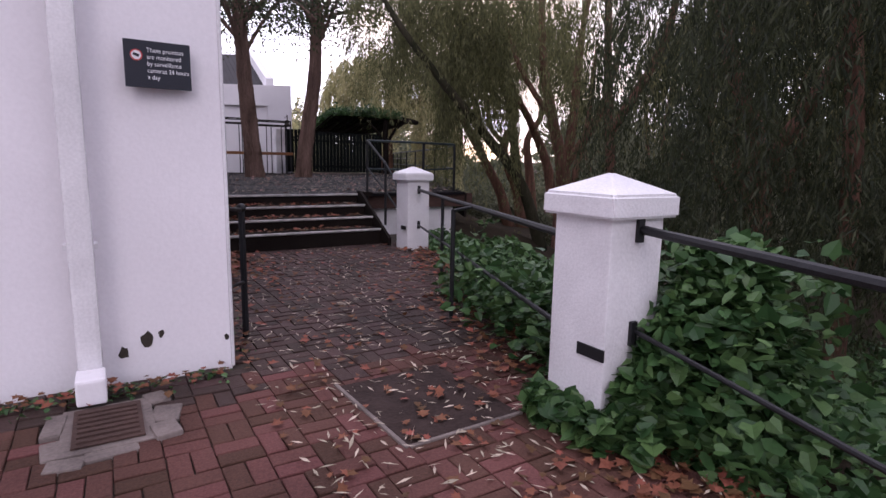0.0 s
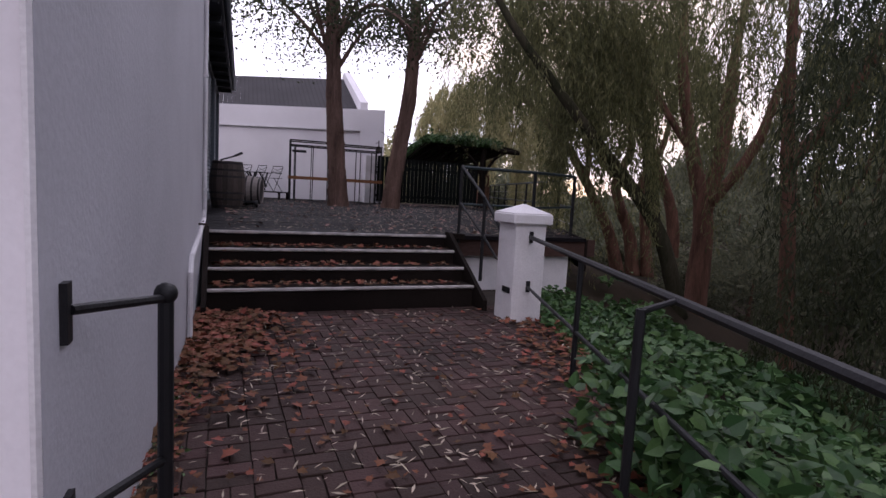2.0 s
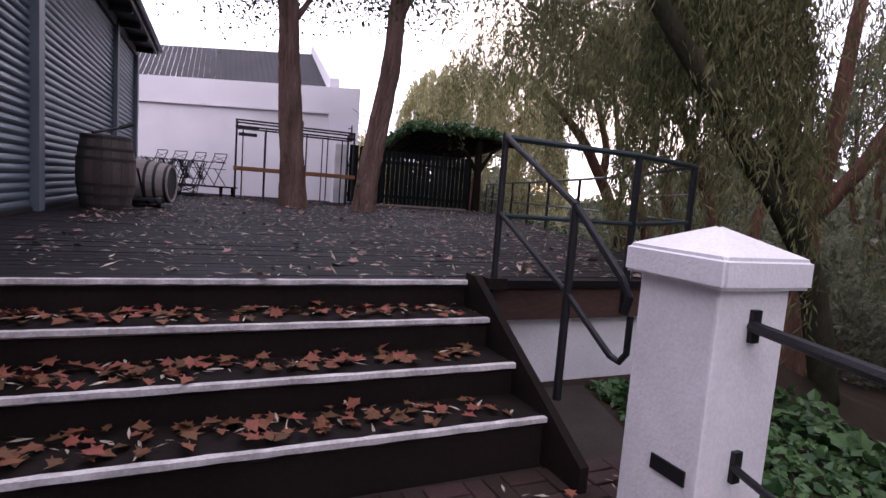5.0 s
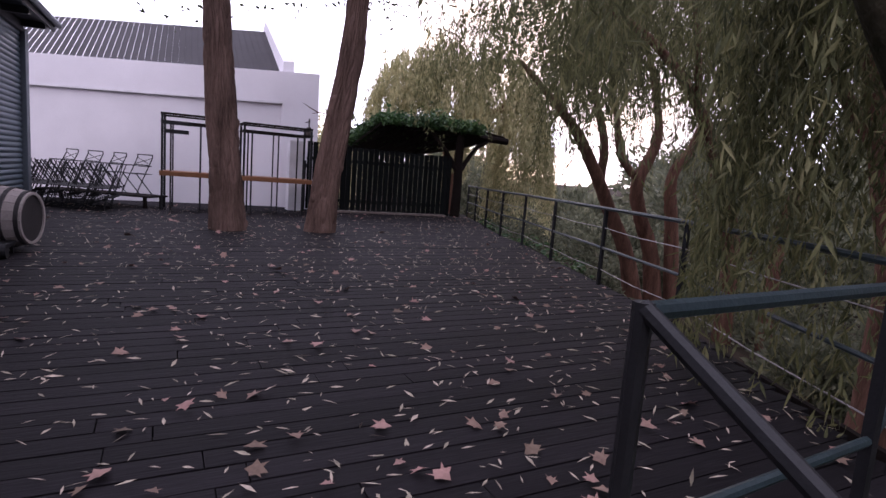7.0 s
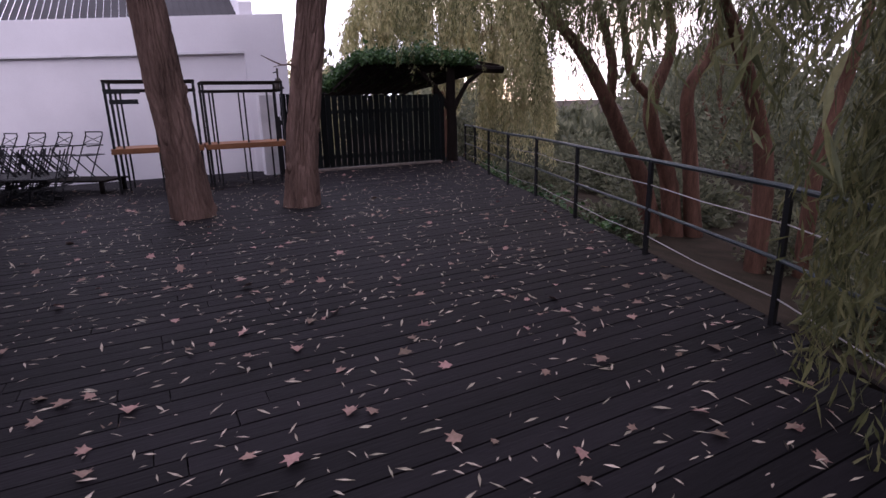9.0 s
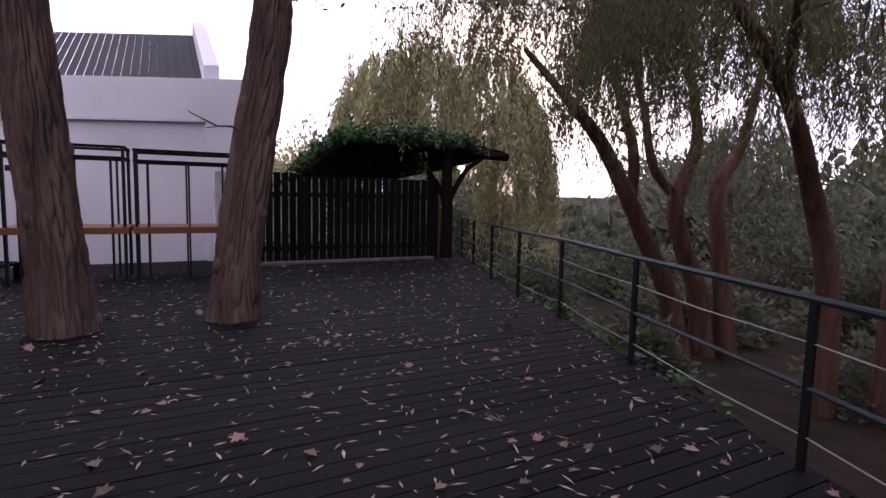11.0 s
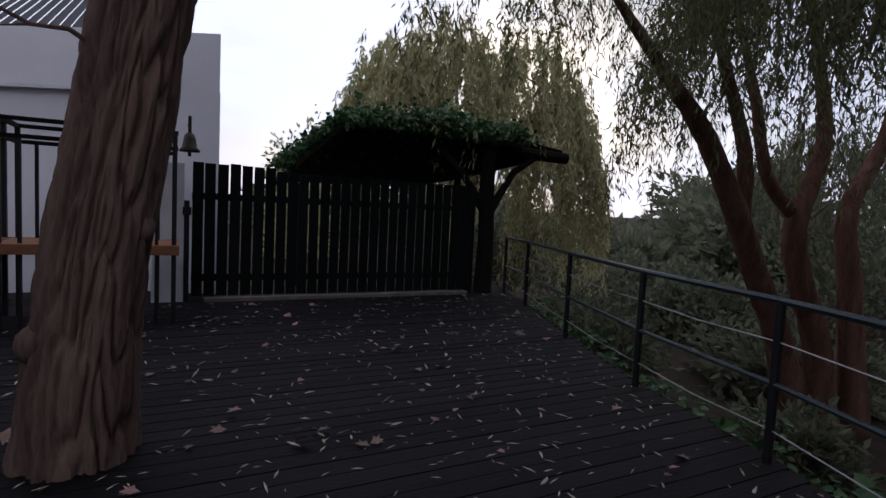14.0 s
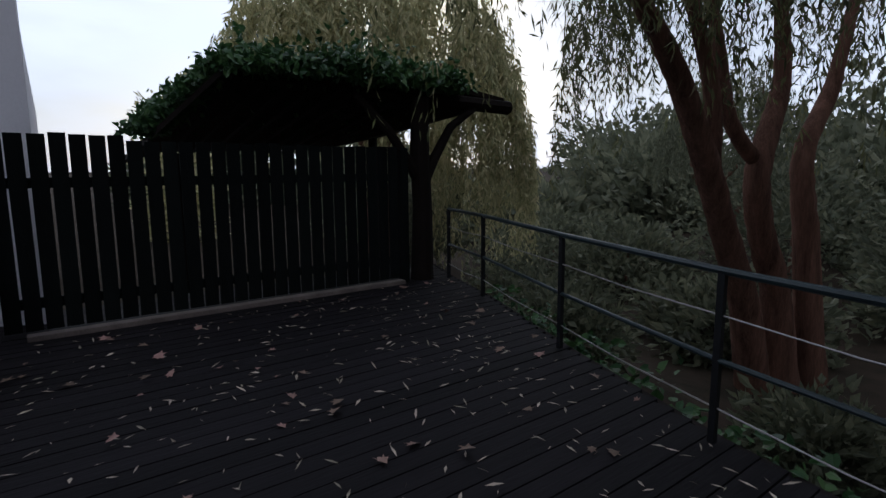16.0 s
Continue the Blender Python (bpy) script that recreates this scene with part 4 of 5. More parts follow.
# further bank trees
for x, y, hgt, sp, seed, mat in ((17.0, 9.0, 8.5, 3.0, 71, WILLOW), (15.5, 3.6, 8.5, 3.0, 72, WILLOW), (22.5, 15.5, 8.0, 2.6, 73, BUSH), (14.0, -2.0, 8.0, 3.4, 74, WILLOW_SHADED), (12.6, 3.0, 7.4, 2.0, 77, WILLOW), (22.5, 10.0, 9.0, 3.0, 78, WILLOW), (21.0, 3.0, 9.5, 3.6, 79, WILLOW_SHADED), (29.5, 27.0, 6.0, 2.6, 80, BUSH)):
    b = on_bank(x, y)
    willow("willow_tree", (x, y, b), [
        ([(x, y, b), (x + 0.2, y + 0.3, b + 2), (x - 0.3, y + 0.6, b + 4.4), (x, y + 0.2, hgt * 0.9)], [0.17, 0.14, 0.11, 0.04]),
        ([(x, y + 0.1, b + 1.2), (x + 0.9, y - 0.6, b + 3.2), (x + 1.3, y - 0.8, hgt * 0.8)], [0.12, 0.09, 0.03]),
        ([(x, y, b + 1.6), (x - 0.9, y + 0.9, b + 3.6), (x - 1.4, y + 0.8, hgt * 0.8)], [0.10, 0.08, 0.03]),
        ([(x - 0.2, y + 0.5, b + 2.8), (x - 0.1, y - 0.9, b + 4.6), (x - 0.4, y - 1.3, hgt * 0.85)], [0.08, 0.06, 0.02]),
    ], [(520, (x, y, hgt * 0.34), (sp, sp), hgt, hgt * 0.40, (0.22, 0.045), 34, seed, 0.1)], mat, "bank willow with thin twisting limbs")


def bush(x, y, r, h, seed, mat=BUSH, label="low grey-green bush on the stream bank", leaf=0.12, n_=2600):
    g = np.random.default_rng(seed)
    d = unit(g.normal(0, 1, (n_, 3)))
    d[:, 2] = np.abs(d[:, 2])
    k = g.uniform(0.55, 1.05, n_)[:, None] * (0.8 + 0.25 * np.sin(d[:, :1] * 6 + seed) * np.cos(d[:, 1:2] * 5))
    z = bank_z(x, y)
    c = np.array([x, y, z]) + d * k * np.array([r, r, h])
    t = thing("bank_bush", (x, y, z), label, "bush", "bushes along the bank")
    part("stem", rod([(x, y, z - 0.1), (x + 0.1, y, z + h * 0.5)], [0.06, 0.02], 6), WILLOWBARK, t)
    part("foliage", leaves_mesh(c, unit(d + g.normal(0, 0.7, (n_, 3))), unit(g.normal(0, 1, (n_, 3))), g.uniform(0.6, 1.3, n_) * leaf, g.uniform(0.3, 0.6, n_) * leaf, "lance"), mat, t)


for i, (x, y, r, h) in enumerate(((13.4, 21.5, 1.2, 1.1), (15.5, 24.5, 1.6, 1.4), (19.5, 22.0, 2.2, 1.8), (18.0, 16.6, 1.6, 1.6), (23.0, 27.0, 2.6, 2.6), (24.5, 19.0, 3.0, 3.2), (13.4, 18.4, 0.9, 0.9), (19.0, 13.0, 3.0, 4.2), (19.0, 7.0, 3.2, 4.6), (18.0, 1.0, 3.2, 4.8), (24.0, 31.0, 3.2, 2.6), (17.5, 32.0, 3.0, 3.4), (13.0, 7.0, 1.8, 2.6), (13.4, 13.2, 1.2, 1.6), (11.5, 2.0, 1.9, 2.8), (14.8, 12.5, 1.6, 2.4), (28.0, 24.0, 4.5, 5.5), (10.5, -1.5, 2.0, 3.0))):
    bush(x, y, r, h, 200 + i, leaf=0.30 if r > 2 else 0.17, n_=3600 if r > 2 else 2400)
# distant tree line
for i, (x, y, r, h) in enumerate(((34, 46, 7, 3.6), (26, 52, 6, 7), (44, 40, 8, 8), (18, 56, 6, 6), (50, 28, 8, 9), (48, 12, 9, 9), (40, -2, 8, 9), (30, 38, 5, 2.8), (38, 34, 6, 6), (36, 22, 6, 6.5), (34, 12, 6, 7), (32, 2, 6, 7.5), (30, -8, 7, 8), (24, 44, 5, 5), (58, 50, 10, 9))):
    bush(x, y, r, h, 300 + i, mat=BUSH, label="distant dark tree across the stream", leaf=0.8, n_=3600)
bush(11.6, 36.0, 1.6, 5.6, 320, mat=WILLOW_PALE, label="distant pale round tree behind the hall", leaf=0.25, n_=2600)

# ---- ivy on the bank ----
def ivy_patch(n_, fx, label, seed, size=(0.05, 0.10)):
    g = np.random.default_rng(seed)
    c = fx(g, n_)
    c = np.asarray(c)
    m = len(c)
    al = unit(g.normal(0, 1, (m, 3)) * np.array([1, 1, 0.5]))
    nr = unit(g.normal(0, 0.5, (m, 3)) + np.array([0, 0, 1.0]))
    L = g.uniform(*size, m)
    return tagged(part("ivy", leaves_mesh(c, al, nr, L, L * g.uniform(0.8, 1.1, m), "ivy"), IVY), label, "ivy", kind="stuff")


def bank_ivy(g, n_):
    s = 0.22 + 2.6 * g.random(n_) ** 1.4
    d = g.uniform(-3.2, 7.6, n_)
    x = 3.0 + d * U.x + s * U.y
    y = 2.07 + d * U.y - s * U.x
    hump = 0.06 + 0.20 * np.exp(-((d - 1.5) / 1.6) ** 2) + 0.10 * np.sin(d * 2.3) * np.cos(s * 3)
    z = np.array([bank_z(a, b_) for a, b_ in zip(x, y)]) + np.abs(hump) * g.random(n_) + 0.02
    return np.stack([x, y, z], 1)


def pillar_ivy(g, n_):
    a = g.normal(0, 0.38, (n_, 3)) * np.array([0.75, 0.8, 1])
    c = np.array([3.36, 1.80, 0.18]) + a * np.array([1, 1, 1.1])
    c[:, 2] = np.abs(c[:, 2])
    dx, dy = c[:, 0] - P1.x, c[:, 1] - P1.y
    keep = ~((np.abs(dx) < 0.23) & (np.abs(dy) < 0.23))
    keep &= (dx > 0.0) | (c[:, 2] < 0.16)
    keep &= c[:, 2] < 0.32 + 1.3 * np.clip(dx, 0, 0.5)
    keep &= dx > -0.12
    c = c[keep]
    m = 2700
    fx_ = g.uniform(-0.20, 0.9, m)
    fy_ = -0.21 - np.abs(g.normal(0, 0.12, m))
    fz_ = g.random(m) ** 0.8 * np.clip(0.45 + 1.6 * fx_, 0.10, 0.92)
    lx = -0.21 - np.abs(g.normal(0, 0.05, m // 5))
    ly = g.uniform(-0.3, 0.25, m // 5)
    front_ = np.stack([P1.x + fx_, P1.y + fy_, fz_], 1)
    side_ = np.stack([P1.x + lx, P1.y + ly, 0.16 * g.random(m // 5)], 1)
    return np.concatenate([c, front_, side_])


ivy_patch(15000, bank_ivy, "bright green ivy carpeting the bank below the rail", 81, (0.035, 0.085))
def bank_weeds(g, n_):
    s = 1.7 + 5.6 * g.random(n_)
    d = g.uniform(-2.0, 8.4, n_)
    x = 3.0 + d * U.x + s * U.y
    y = 2.07 + d * U.y - s * U.x
    z = np.array([bank_z(a, b_) for a, b_ in zip(x, y)]) + 0.04 + g.random(n_) * (0.12 + 0.22 * np.abs(np.sin(x * 2.1) * np.cos(y * 1.7)))
    return np.stack([x, y, z], 1)


ivy_patch(17000, bank_weeds, "rank green undergrowth on the lower bank", 85, (0.06, 0.14))
ivy_patch(5200, pillar_ivy, "ivy heaped against the white pillar and rail", 82, (0.04, 0.10))


def rail_ivy(g, n_):
    f = g.random(n_)
    p = np.array([[3.05, 2.3, 0.2]]) + f[:, None] * np.array([[0.95, 2.6, 0.0]])
    return p + g.normal(0, 1, (n_, 3)) * np.array([0.14, 0.14, 0.16]) + np.array([0.15, 0, 0.12]) * np.exp(-f * 2)[:, None]


ivy_patch(1800, rail_ivy, "ivy scrambling along the foot of the rail", 83)


def deck_edge_weeds(g, n_):
    y = g.uniform(14.0, 21.5, n_)
    x = np.interp(y, RAIL_Y, RAIL_X) + 0.1 + g.uniform(0.0, 0.35, n_)
    return np.stack([x, y, D - 0.25 + 0.42 * g.random(n_) ** 1.5 * (0.4 + 0.6 * np.sin(y * 4) ** 2)], 1)


ivy_patch(1100, deck_edge_weeds, "straggling green weeds along the deck edge", 84, (0.04, 0.09))

# ---- fallen leaves ----
def litter(name, fx, n_, kind, mat, size, label, seed, lift=0.012):
    g = np.random.default_rng(seed)
    c = np.asarray(fx(g, n_))
    m = len(c)
    c[:, 2] += lift + 0.02 * g.random(m) ** 2
    al = unit(g.normal(0, 1, (m, 3)) * np.array([1, 1, 0.14]))
    nr = unit(g.normal(0, 0.22, (m, 3)) + np.array([0, 0, 1.0]))
    L = g.uniform(*size, m)
    W = L * (g.uniform(0.7, 0.95, m) if kind == "oak" else g.uniform(0.13, 0.24, m))
    return tagged(part(name, leaves_mesh(c, al, nr, L, W, kind), mat), label, "leaves", kind="stuff")


def path_any(g, n_):
    y = g.uniform(-1.0, 8.0, n_)
    f = g.random(n_)
    return np.stack([1.5 + f * (3.1 + (y - 2.07) * 0.35 - 1.5 + 0.25), y, 0 * y], 1)


def path_right(g, n_):
    y = g.uniform(-1.0, 7.6, n_)
    x = 3.0 + (y - 2.07) * 0.353 - np.abs(g.normal(0, 0.32, n_)) + 0.35
    return np.stack([x, y, 0 * y], 1)


def path_left(g, n_):
    y = 8.05 - np.abs(g.normal(0, 1.0, n_))
    x = 1.56 + np.abs(g.normal(0, 0.42, n_))
    return np.stack([x, y, 0.05 * g.random(n_)], 1)


def on_steps(g, n_):
    k = g.integers(0, 3, n_)
    ny = np.array([a for a, _ in NOSE])
    nz_ = np.array([b_ for _, b_ in NOSE])
    x = SX0 + 0.08 + (g.random(n_) ** 1.7) * (SX1 - SX0 - 0.16)
    return np.stack([x, ny[k] + 0.08 + 0.22 * g.random(n_), nz_[k]], 1)


def on_deck(g, n_):
    y = 9.2 + g.random(n_) * 13.0
    x = 1.9 + g.random(n_) * (np.interp(y, RAIL_Y, RAIL_X) - 1.9)
    return np.stack([x, y, D + 0 * y], 1)


litter("fallen_leaves", path_any, 850, "oak", OAKLEAF, (0.035, 0.085), "brown lobed leaves scattered on the brick path", 91)
litter("fallen_leaves", path_any, 2100, "lance", SLIVER, (0.03, 0.085), "pale narrow willow leaves scattered on the brick path", 92)
litter("fallen_leaves", path_right, 1500, "oak", OAKLEAF, (0.04, 0.10), "drift of rust-brown leaves along the rail", 93)
litter("fallen_leaves", path_left, 1050, "oak", OAKLEAF, (0.05, 0.11), "heap of orange-brown leaves by the steps", 94)
litter("fallen_leaves", on_steps, 480, "oak", OAKLEAF, (0.05, 0.10), "brown leaves lying on the step treads", 95)
litter("fallen_leaves", on_steps, 200, "lance", SLIVER, (0.04, 0.09), "pale willow leaves on the step treads", 96)
litter("fallen_leaves", on_deck, 3600, "lance", SLIVER, (0.035, 0.10), "pale narrow willow leaves scattered over the deck", 97, 0.006)
litter("fallen_leaves", on_deck, 520, "oak", DRYLEAF, (0.05, 0.11), "dry pinkish-brown lobed leaves scattered over the deck", 98, 0.006)

cover = thing("inspection_cover", (2.35, 2.8, 0), "dark sunken inspection cover with a pale cement edge", "cover")
M_CV = pose(2.32, 2.68, 0, 0, 0, 2)
part("plate", one(-0.34, 0.34, -0.40, 0.40, -0.02, 0.006, M_CV), MUDPLATE, cover)
part("cement_edge", one(-0.368, -0.345, -0.42, 0.44, -0.02, 0.010, M_CV, 0.004), CEMENT, cover)
part("cement_edge", one(-0.344, 0.36, -0.428, -0.405, -0.02, 0.008, M_CV, 0.004), CEMENT, cover)


def wall_foot(g, n_):
    x = g.uniform(-1.6, 1.45, n_)
    y = 3.66 - np.abs(g.normal(0, 0.10, n_))
    return np.stack([x, y, 0.01 + 0.02 * g.random(n_)], 1)


def side_foot(g, n_):
    y = g.uniform(3.8, 8.0, n_)
    return np.stack([1.47 + 0.033 * (y - 3.7) + np.abs(g.normal(0, 0.10, n_)), y, 0.01 + 0.02 * g.random(n_)], 1)


litter("fallen_leaves", wall_foot, 240, "oak", OAKLEAF, (0.03, 0.07), "brown leaf scraps gathered along the wall foot", 111)
ivy_patch(420, wall_foot, "moss and small weeds along the wall foot", 112, (0.015, 0.04))
litter("fallen_leaves", side_foot, 420, "oak", OAKLEAF, (0.03, 0.08), "brown leaf scraps along the side wall", 113)
ivy_patch(260, side_foot, "small weeds along the side wall", 114, (0.012, 0.03))

# ---- barrels ----
def barrel(m, label, head=BARRELHEAD, wood=BARRELWOOD):
    t = thing("wine_barrel", m, label, "barrel", "barrels by the shutters")
    H, R0, R1 = 0.95, 0.285, 0.35
    NS = 20
    for k in range(NS):
        a0, a1 = 2 * math.pi * k / NS + 0.006, 2 * math.pi * (k + 1) / NS - 0.006
        bm = bmesh.new()
        rows_ = []
        for j in range(9):
            z = H * j / 8
            r = R0 + (R1 - R0) * math.sin(math.pi * j / 8)
            rows_.append([bm.verts.new(m @ Vector((q * math.cos(a), q * math.sin(a), z))) for q, a in ((r, a0), (r, a1), (r - 0.03, a1), (r - 0.03, a0))])
        for p, q in zip(rows_, rows_[1:]):
            for i in range(4):
                bm.faces.new((p[i], p[(i + 1) % 4], q[(i + 1) % 4], q[i]))
        bm.faces.new(rows_[0][::-1])
        bm.faces.new(rows_[-1])
        part("stave", bm, wood, t)
    for z in (0.04, 0.18, 0.31, 0.64, 0.77, 0.91):
        r = R0 + (R1 - R0) * math.sin(math.pi * z / H) + 0.004
        bm = lathe([(r - 0.004, z - 0.02), (r + 0.003, z - 0.02), (r + 0.003, z + 0.02), (r - 0.004, z + 0.02)], 28)
        bmesh.ops.transform(bm, matrix=m, verts=bm.verts)
        part("hoop", bm, HOOP, t)
    for z in (0.03, H - 0.05):
        bm = lathe([(R0 - 0.02, z), (R0 - 0.02, z + 0.02)], 28)
        bmesh.ops.transform(bm, matrix=m, verts=bm.verts)
        part("head", bm, head, t)
    return t


barrel(Matrix.Translation((1.97, 14.6, D)), "old dark oak barrel standing upright by the shutters")
barrel(Matrix.Translation((1.80, 15.95, D + 0.355)) @ Matrix.Rotation(radians(-14), 4, "Z") @ Matrix.Rotation(radians(90), 4, "Y"), "pale grey weathered barrel lying on its side", HOOP, BARRELHEAD)
sc = thing("barrel_crank", (1.99, 14.55, D + 0.95), "dark metal pole laid over the barrel top", "pole")
part("pole", rod([(1.84, 14.40, D + 0.965), (2.19, 14.85, D + 1.11)], 0.018), STEEL, sc)
part("grip", rod([(2.11, 14.75, D + 1.08), (2.25, 14.83, D + 1.15)], 0.026), STEEL, sc)
trolley = thing("hand_trolley", (2.3, 15.4, D), "black low hand trolley beside the barrel", "trolley")
part("plate", one(2.1, 2.6, 15.15, 15.55, D + 0.1, D + 0.13), STEEL, trolley)
for x in (2.15, 2.55):
    part("wheel", rod([(x, 15.15, D + 0.08), (x + 0.05, 15.15, D + 0.08)], 0.08, 14), STEEL, trolley)
    part("leg", one(x, x + 0.03, 15.5, 15.53, D, D + 0.1), STEEL, trolley)
part("handle", rod([(2.35, 15.5, D + 0.12), (2.3, 14.98, D + 0.55)], 0.015), STEEL, trolley)

# ---- stacked metal chairs ----
def metal_chair():
    t = thing("folding_chair", (0, 0, 0), "black folding metal chair stood against the others", "chair", "black chairs by the hall")
    for x in (-0.21, 0.21):
        part("leg", rod([(x, -0.22, 0), (x, 0.2, 0.80)], 0.011, 6), STEEL, t)
        part("leg", rod([(x * 0.9, 0.22, 0), (x * 0.9, -0.2, 0.46)], 0.011, 6), STEEL, t)
        part("arm_rest", rod([(x, -0.16, 0.62), (x, 0.17, 0.62)], 0.012, 6), STEEL, t)
    for k in range(5):
        part("seat_slat", one(-0.2, 0.2, -0.2 + k * 0.085, -0.14 + k * 0.085, 0.44, 0.455), STEEL, t)
    for e in (-1, 1):
        part("cross_brace", rod([(-0.2 * e, 0.14, 0.66), (0.2 * e, 0.195, 0.79)], 0.007, 5), STEEL, t)
    part("back_bar", rod([(-0.21, 0.13, 0.64), (0.21, 0.13, 0.64)], 0.009, 6), STEEL, t)
    part("top_bar", rod([(-0.21, 0.2, 0.86), (0.21, 0.2, 0.86)], 0.012, 6), STEEL, t)
    for x in (-0.21, 0.21):
        part("back_post", rod([(x, 0.2, 0.80), (x, 0.2, 0.86)], 0.011, 6), STEEL, t)
    return t


ch = metal_chair()
M_CH = pose(1.35, 22.45, 0, 0, 0, -33)
ch.matrix_basis = M_CH @ pose(0.35, 0.75, D + 0.255, 0, 0, -20)
for k in range(1, 4):
    copy_thing(ch, M_CH @ pose(0.35 + 0.58 * k, 0.75 + rng.uniform(-0.05, 0.05), D + 0.255, 0, 0, -20 + rng.uniform(-12, 12)))
for row in range(4):
    for k in range(-4, 5):
        flipped = copy_thing(ch, M_CH @ pose(0.08 + 0.43 * k + 0.14 * row, 0.26 - 0.27 * row, D + 0.872, 180, 0, rng.uniform(-14, 14)))
        tagged(flipped, "black metal chair stacked upside down, legs in the air")
plat = thing("low_platform", M_CH @ pose(1.3, 0.7, D), "dark low timber platform under the chairs", "platform")
for j in range(4):
    part("plank", one(-0.05, 2.55, 0.44 + j * 0.17, 0.60 + j * 0.17, D + 0.22, D + 0.255, M_CH), DARKWOOD, plat)
for x in (0.0, 2.4):
    for y in (0.46, 1.02):
        part("leg", one(x, x + 0.06, y, y + 0.06, D, D + 0.22, M_CH), DARKWOOD, plat)

# ---- steel stall frames with timber shelves ----
def stall(x, y, turn, w, d, h, label):
    m = pose(x, y, 0, 0, 0, turn)
    t = thing("stall_frame", m, label, "stall", "steel stalls along the hall")
    for a in (0, w):
        for b_ in (0, d):
            part("post", one(a - 0.022, a + 0.022, b_ - 0.022, b_ + 0.022, D, D + h, m), STEEL, t)
            c = a + (0.16 if a == 0 else -0.16)
            part("post", one(c - 0.016, c + 0.016, b_ - 0.016, b_ + 0.016, D, D + h - 0.16, m), STEEL, t)
    for z in (h, h - 0.16):
        for b_ in (0, d):
            part("rail", one(-0.03, w + 0.03, b_ - 0.02, b_ + 0.02, D + z - 0.02, D + z + 0.02, m), DARKWOOD, t)
        for a in (0, w):
            part("rail", one(a - 0.02, a + 0.02, -0.02, d + 0.02, D + z - 0.02, D + z + 0.02, m), DARKWOOD, t)
    for b_ in (0, d):
        part("post", one(w * 0.5 - 0.014, w * 0.5 + 0.014, b_ - 0.014, b_ + 0.014, D, D + h - 0.16, m), STEEL, t)
    part("shelf", one(-0.05, w + 0.05, -0.08, d + 0.08, D + 0.72, D + 0.82, m, 0.006), PINE, t, "orange varnished pine shelf")
    return t


s1 = stall(3.97, 21.3, -4, 1.45, 0.75, 2.0, "black steel stall frame with an orange timber shelf")
part("roller_box", one(0.0, 0.55, -0.05, 0.05, D + 1.78, D + 1.86, pose(3.97, 21.3, 0, 0, 0, -4)), STEEL, s1)
part("roller_box", one(0.05, 0.5, -0.05, 0.05, D + 1.60, D + 1.68, pose(3.97, 21.3, 0, 0, 0, -4)), STEEL, s1)
stall(5.57, 21.2, -1, 1.45, 0.75, 1.97, "black steel stall frame with an orange timber shelf beside the fence")
bell = thing("hanging_bell", (7.2, 22.2, 2.6), "small dark bronze bell on a bracket", "bell")
bm = lathe([(0.11, 0.0), (0.12, 0.02), (0.085, 0.06), (0.07, 0.15), (0.055, 0.21), (0.02, 0.235)], 18)
bmesh.ops.transform(bm, matrix=Matrix.Translation((7.20, 22.22, 2.62)), verts=bm.verts)
part("bell_body", bm, BRONZE, bell, smooth=True)
part("hanger", rod([(7.20, 22.22, 2.85), (7.20, 22.22, 3.05)], 0.02), BRONZE, bell)
part("bracket", rod([(7.20, 22.22, 2.98), (7.20, 22.6, 2.98)], 0.015), STEEL, bell)
part("clapper", rod([(7.20, 22.22, 2.57), (7.20, 22.22, 2.64)], 0.02), BRONZE, bell)

# ---- paving and planks, last ----
EDGE = Vector((3.0, 2.07, 0)) + Vector((U.y, -U.x, 0)) * 0.16
slab = [(-3.0, -6.0), tuple((EDGE - U * 8.55).xy), tuple((EDGE + U * 7.6).xy), (-3.0, 9.3)]
bm = bmesh.new()
lo_, hi_ = [bm.verts.new((x, y, -0.12)) for x, y in slab], [bm.verts.new((x, y, -0.022)) for x, y in slab]
bm.faces.new(lo_[::-1])
bm.faces.new(hi_)
for k in range(4):
    bm.faces.new((lo_[k], lo_[(k + 1) % 4], hi_[(k + 1) % 4], hi_[k]))
pav = tagged(part("pavement", bm, JOINT), "mossy dark red brick path", "pavement", kind="structure")
bmesh_brick = one(-0.098, 0.098, -0.047, 0.047, -0.05, 0.0, None, 0.004)
me_brick = bpy.data.meshes.new("brick")
bmesh_brick.to_mesh(me_brick)
bmesh_brick.free()
me_brick.materials.append(BRICK)
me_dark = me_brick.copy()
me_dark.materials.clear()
me_dark.materials.append(DARKBRICK)
near_v, near_f, far_v, far_f = [], [], [], []
cube = [(-1, -1), (1, -1), (1, 1), (-1, 1)]
made = 0
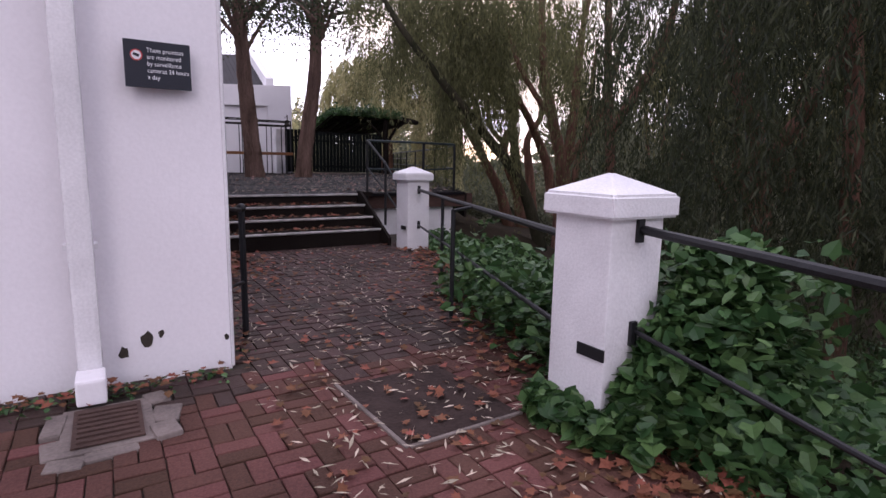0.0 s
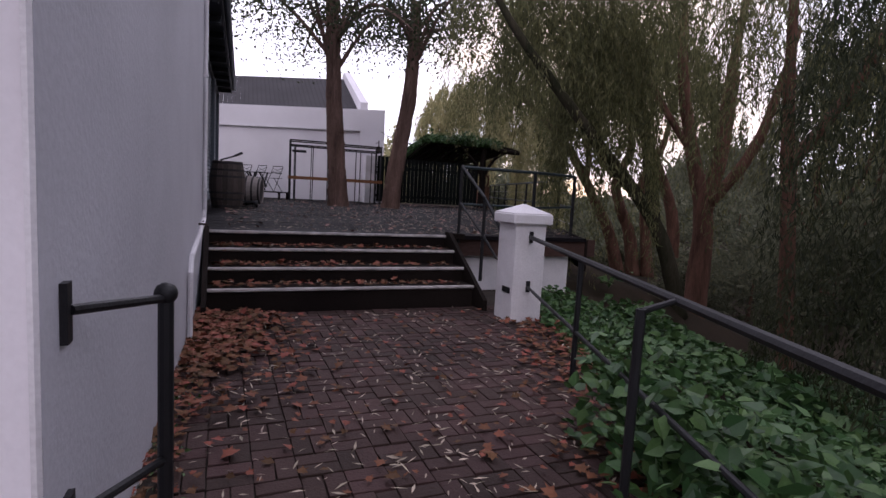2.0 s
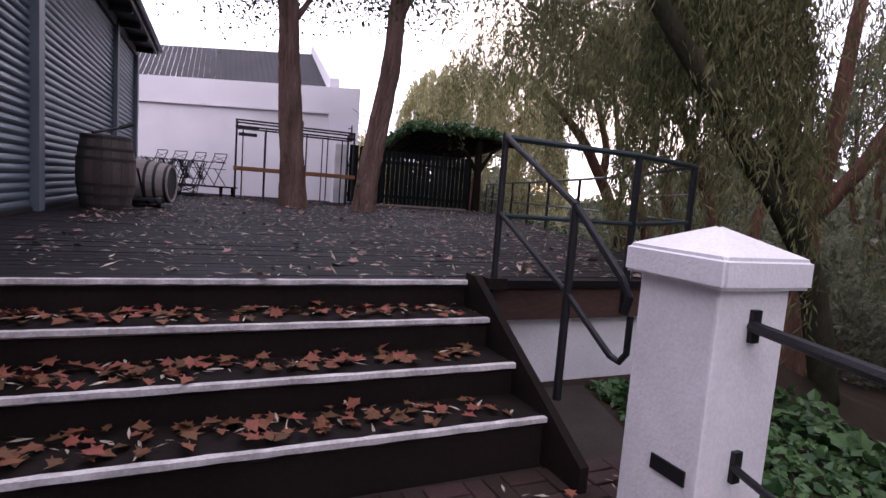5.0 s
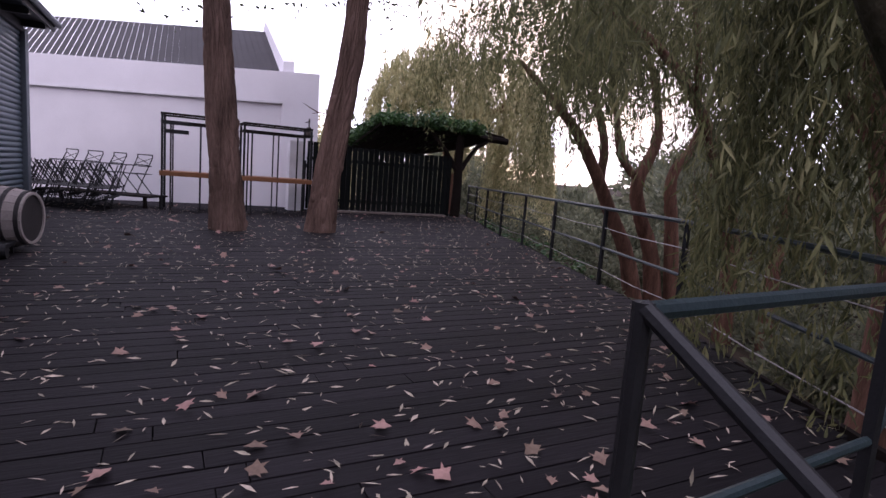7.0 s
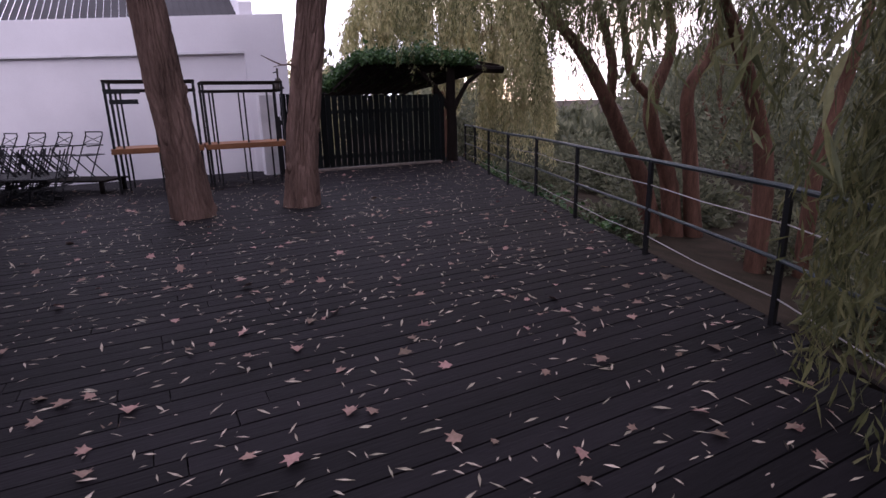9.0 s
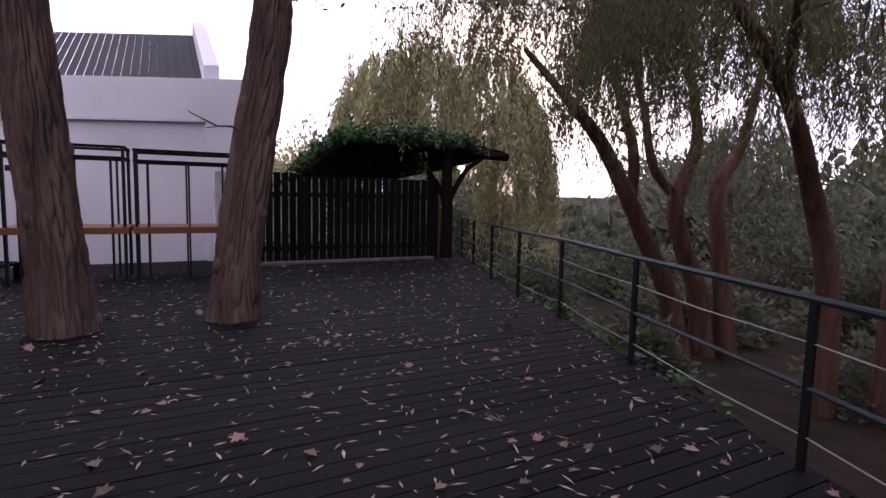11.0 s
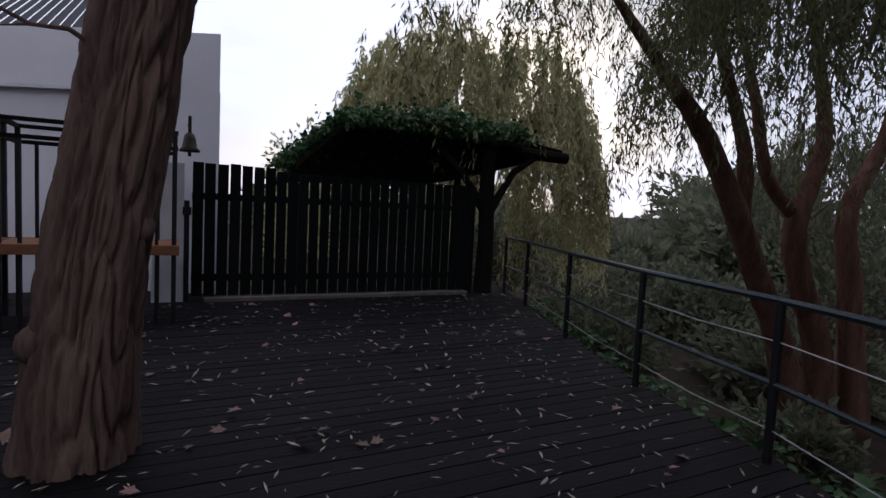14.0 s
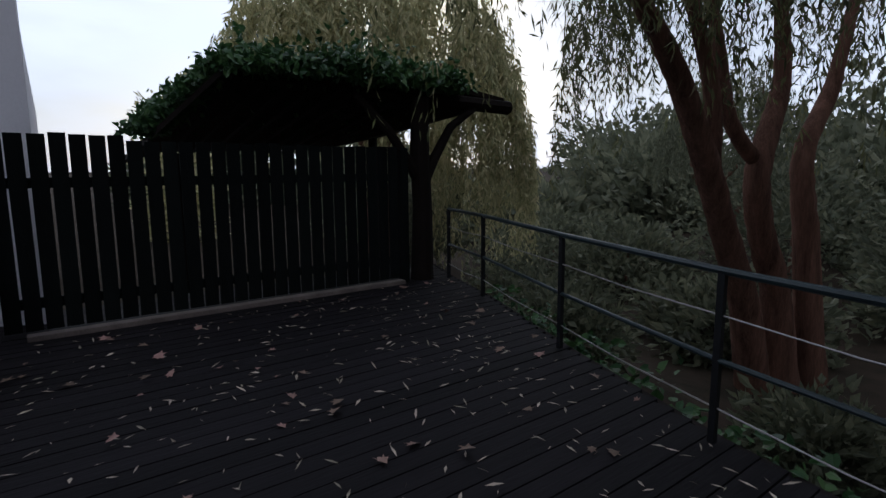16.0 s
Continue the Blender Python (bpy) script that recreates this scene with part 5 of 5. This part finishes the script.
for j in range(-50, 78):
    for i in range(-16, 30):
        # basket weave of brick pairs
        x, y = 0.2 * i + 0.1, 0.105 * j
        if ((j // 2) + i) % 2 == 0:
            cx_, cy_, rot = x, y + 0.05, 0.0
        else:
            if j % 2:
                cx_, cy_, rot = x + 0.05, 0.105 * (j - 1) + 0.105, 90.0
            else:
                cx_, cy_, rot = x - 0.05, 0.105 * j + 0.105, 90.0
        right = 3.0 + (cy_ - 2.07) * 0.353 + 0.25
        if cx_ > right or cy_ > 8.15 or cy_ < -5 or (cy_ > 3.68 and cx_ < 1.55) or cx_ < -2.8:
            continue
        if 0.5 < cx_ < 1.1 and 2.85 < cy_ < 3.55:
            continue
        z = rng.uniform(-0.007, 0.0)
        tilt = (rng.uniform(-1.2, 1.2), rng.uniform(-1.2, 1.2))
        # past y = 3.35, along a ragged edge, bricks take the darker colour
        far_brick = cy_ + 0.35 * noise.noise(Vector((cx_ * 2, cy_ * 2, 4))) + rng.uniform(-0.12, 0.12) > 3.35
        if 1.6 < cx_ < 3.6 and 2.6 < cy_ < 6.2 and made < 300:
            ob = new("brick", me_dark if far_brick else me_brick)
            ob.matrix_basis = pose(cx_, cy_, z, tilt[0], tilt[1], rot + rng.uniform(-1.5, 1.5))
            ob.parent = pav
            made += 1
        else:
            m = pose(cx_, cy_, z, tilt[0], tilt[1], rot + rng.uniform(-1.5, 1.5))
            rest_v, rest_f = (far_v, far_f) if far_brick else (near_v, near_f)
            o = len(rest_v)
            for zz, g_ in ((-0.05, 1.0), (-0.004, 1.0), (0.0, 0.94)):
                rest_v += [tuple(m @ Vector((a * 0.098 * g_, b_ * (0.047 if g_ == 1 else 0.043), zz))) for a, b_ in cube]
            for q in (0, 4):
                rest_f += [(o + q + k, o + q + (k + 1) % 4, o + q + 4 + (k + 1) % 4, o + q + 4 + k) for k in range(4)]
            rest_f.append((o + 8, o + 9, o + 10, o + 11))
tagged(part("paving_bricks", (near_v, near_f), BRICKS, pav), "worn red paving bricks by the house corner", kind="stuff")
tagged(part("paving_bricks", (far_v, far_f), DARKBRICKS, pav), "darker paving bricks further along the path", kind="stuff")
y = 9.18
while y < 23.4:
    xr = deck_right(y)
    cuts = [1.35, rng.uniform(3.4, 5.4), xr + 0.03]
    for a, b_ in zip(cuts, cuts[1:]):
        part("plank", one(a + 0.003, b_ - 0.003, y, y + 0.132, 0.70, D + rng.uniform(-0.004, 0.0), None), PLANK, deck)
    y += 0.142
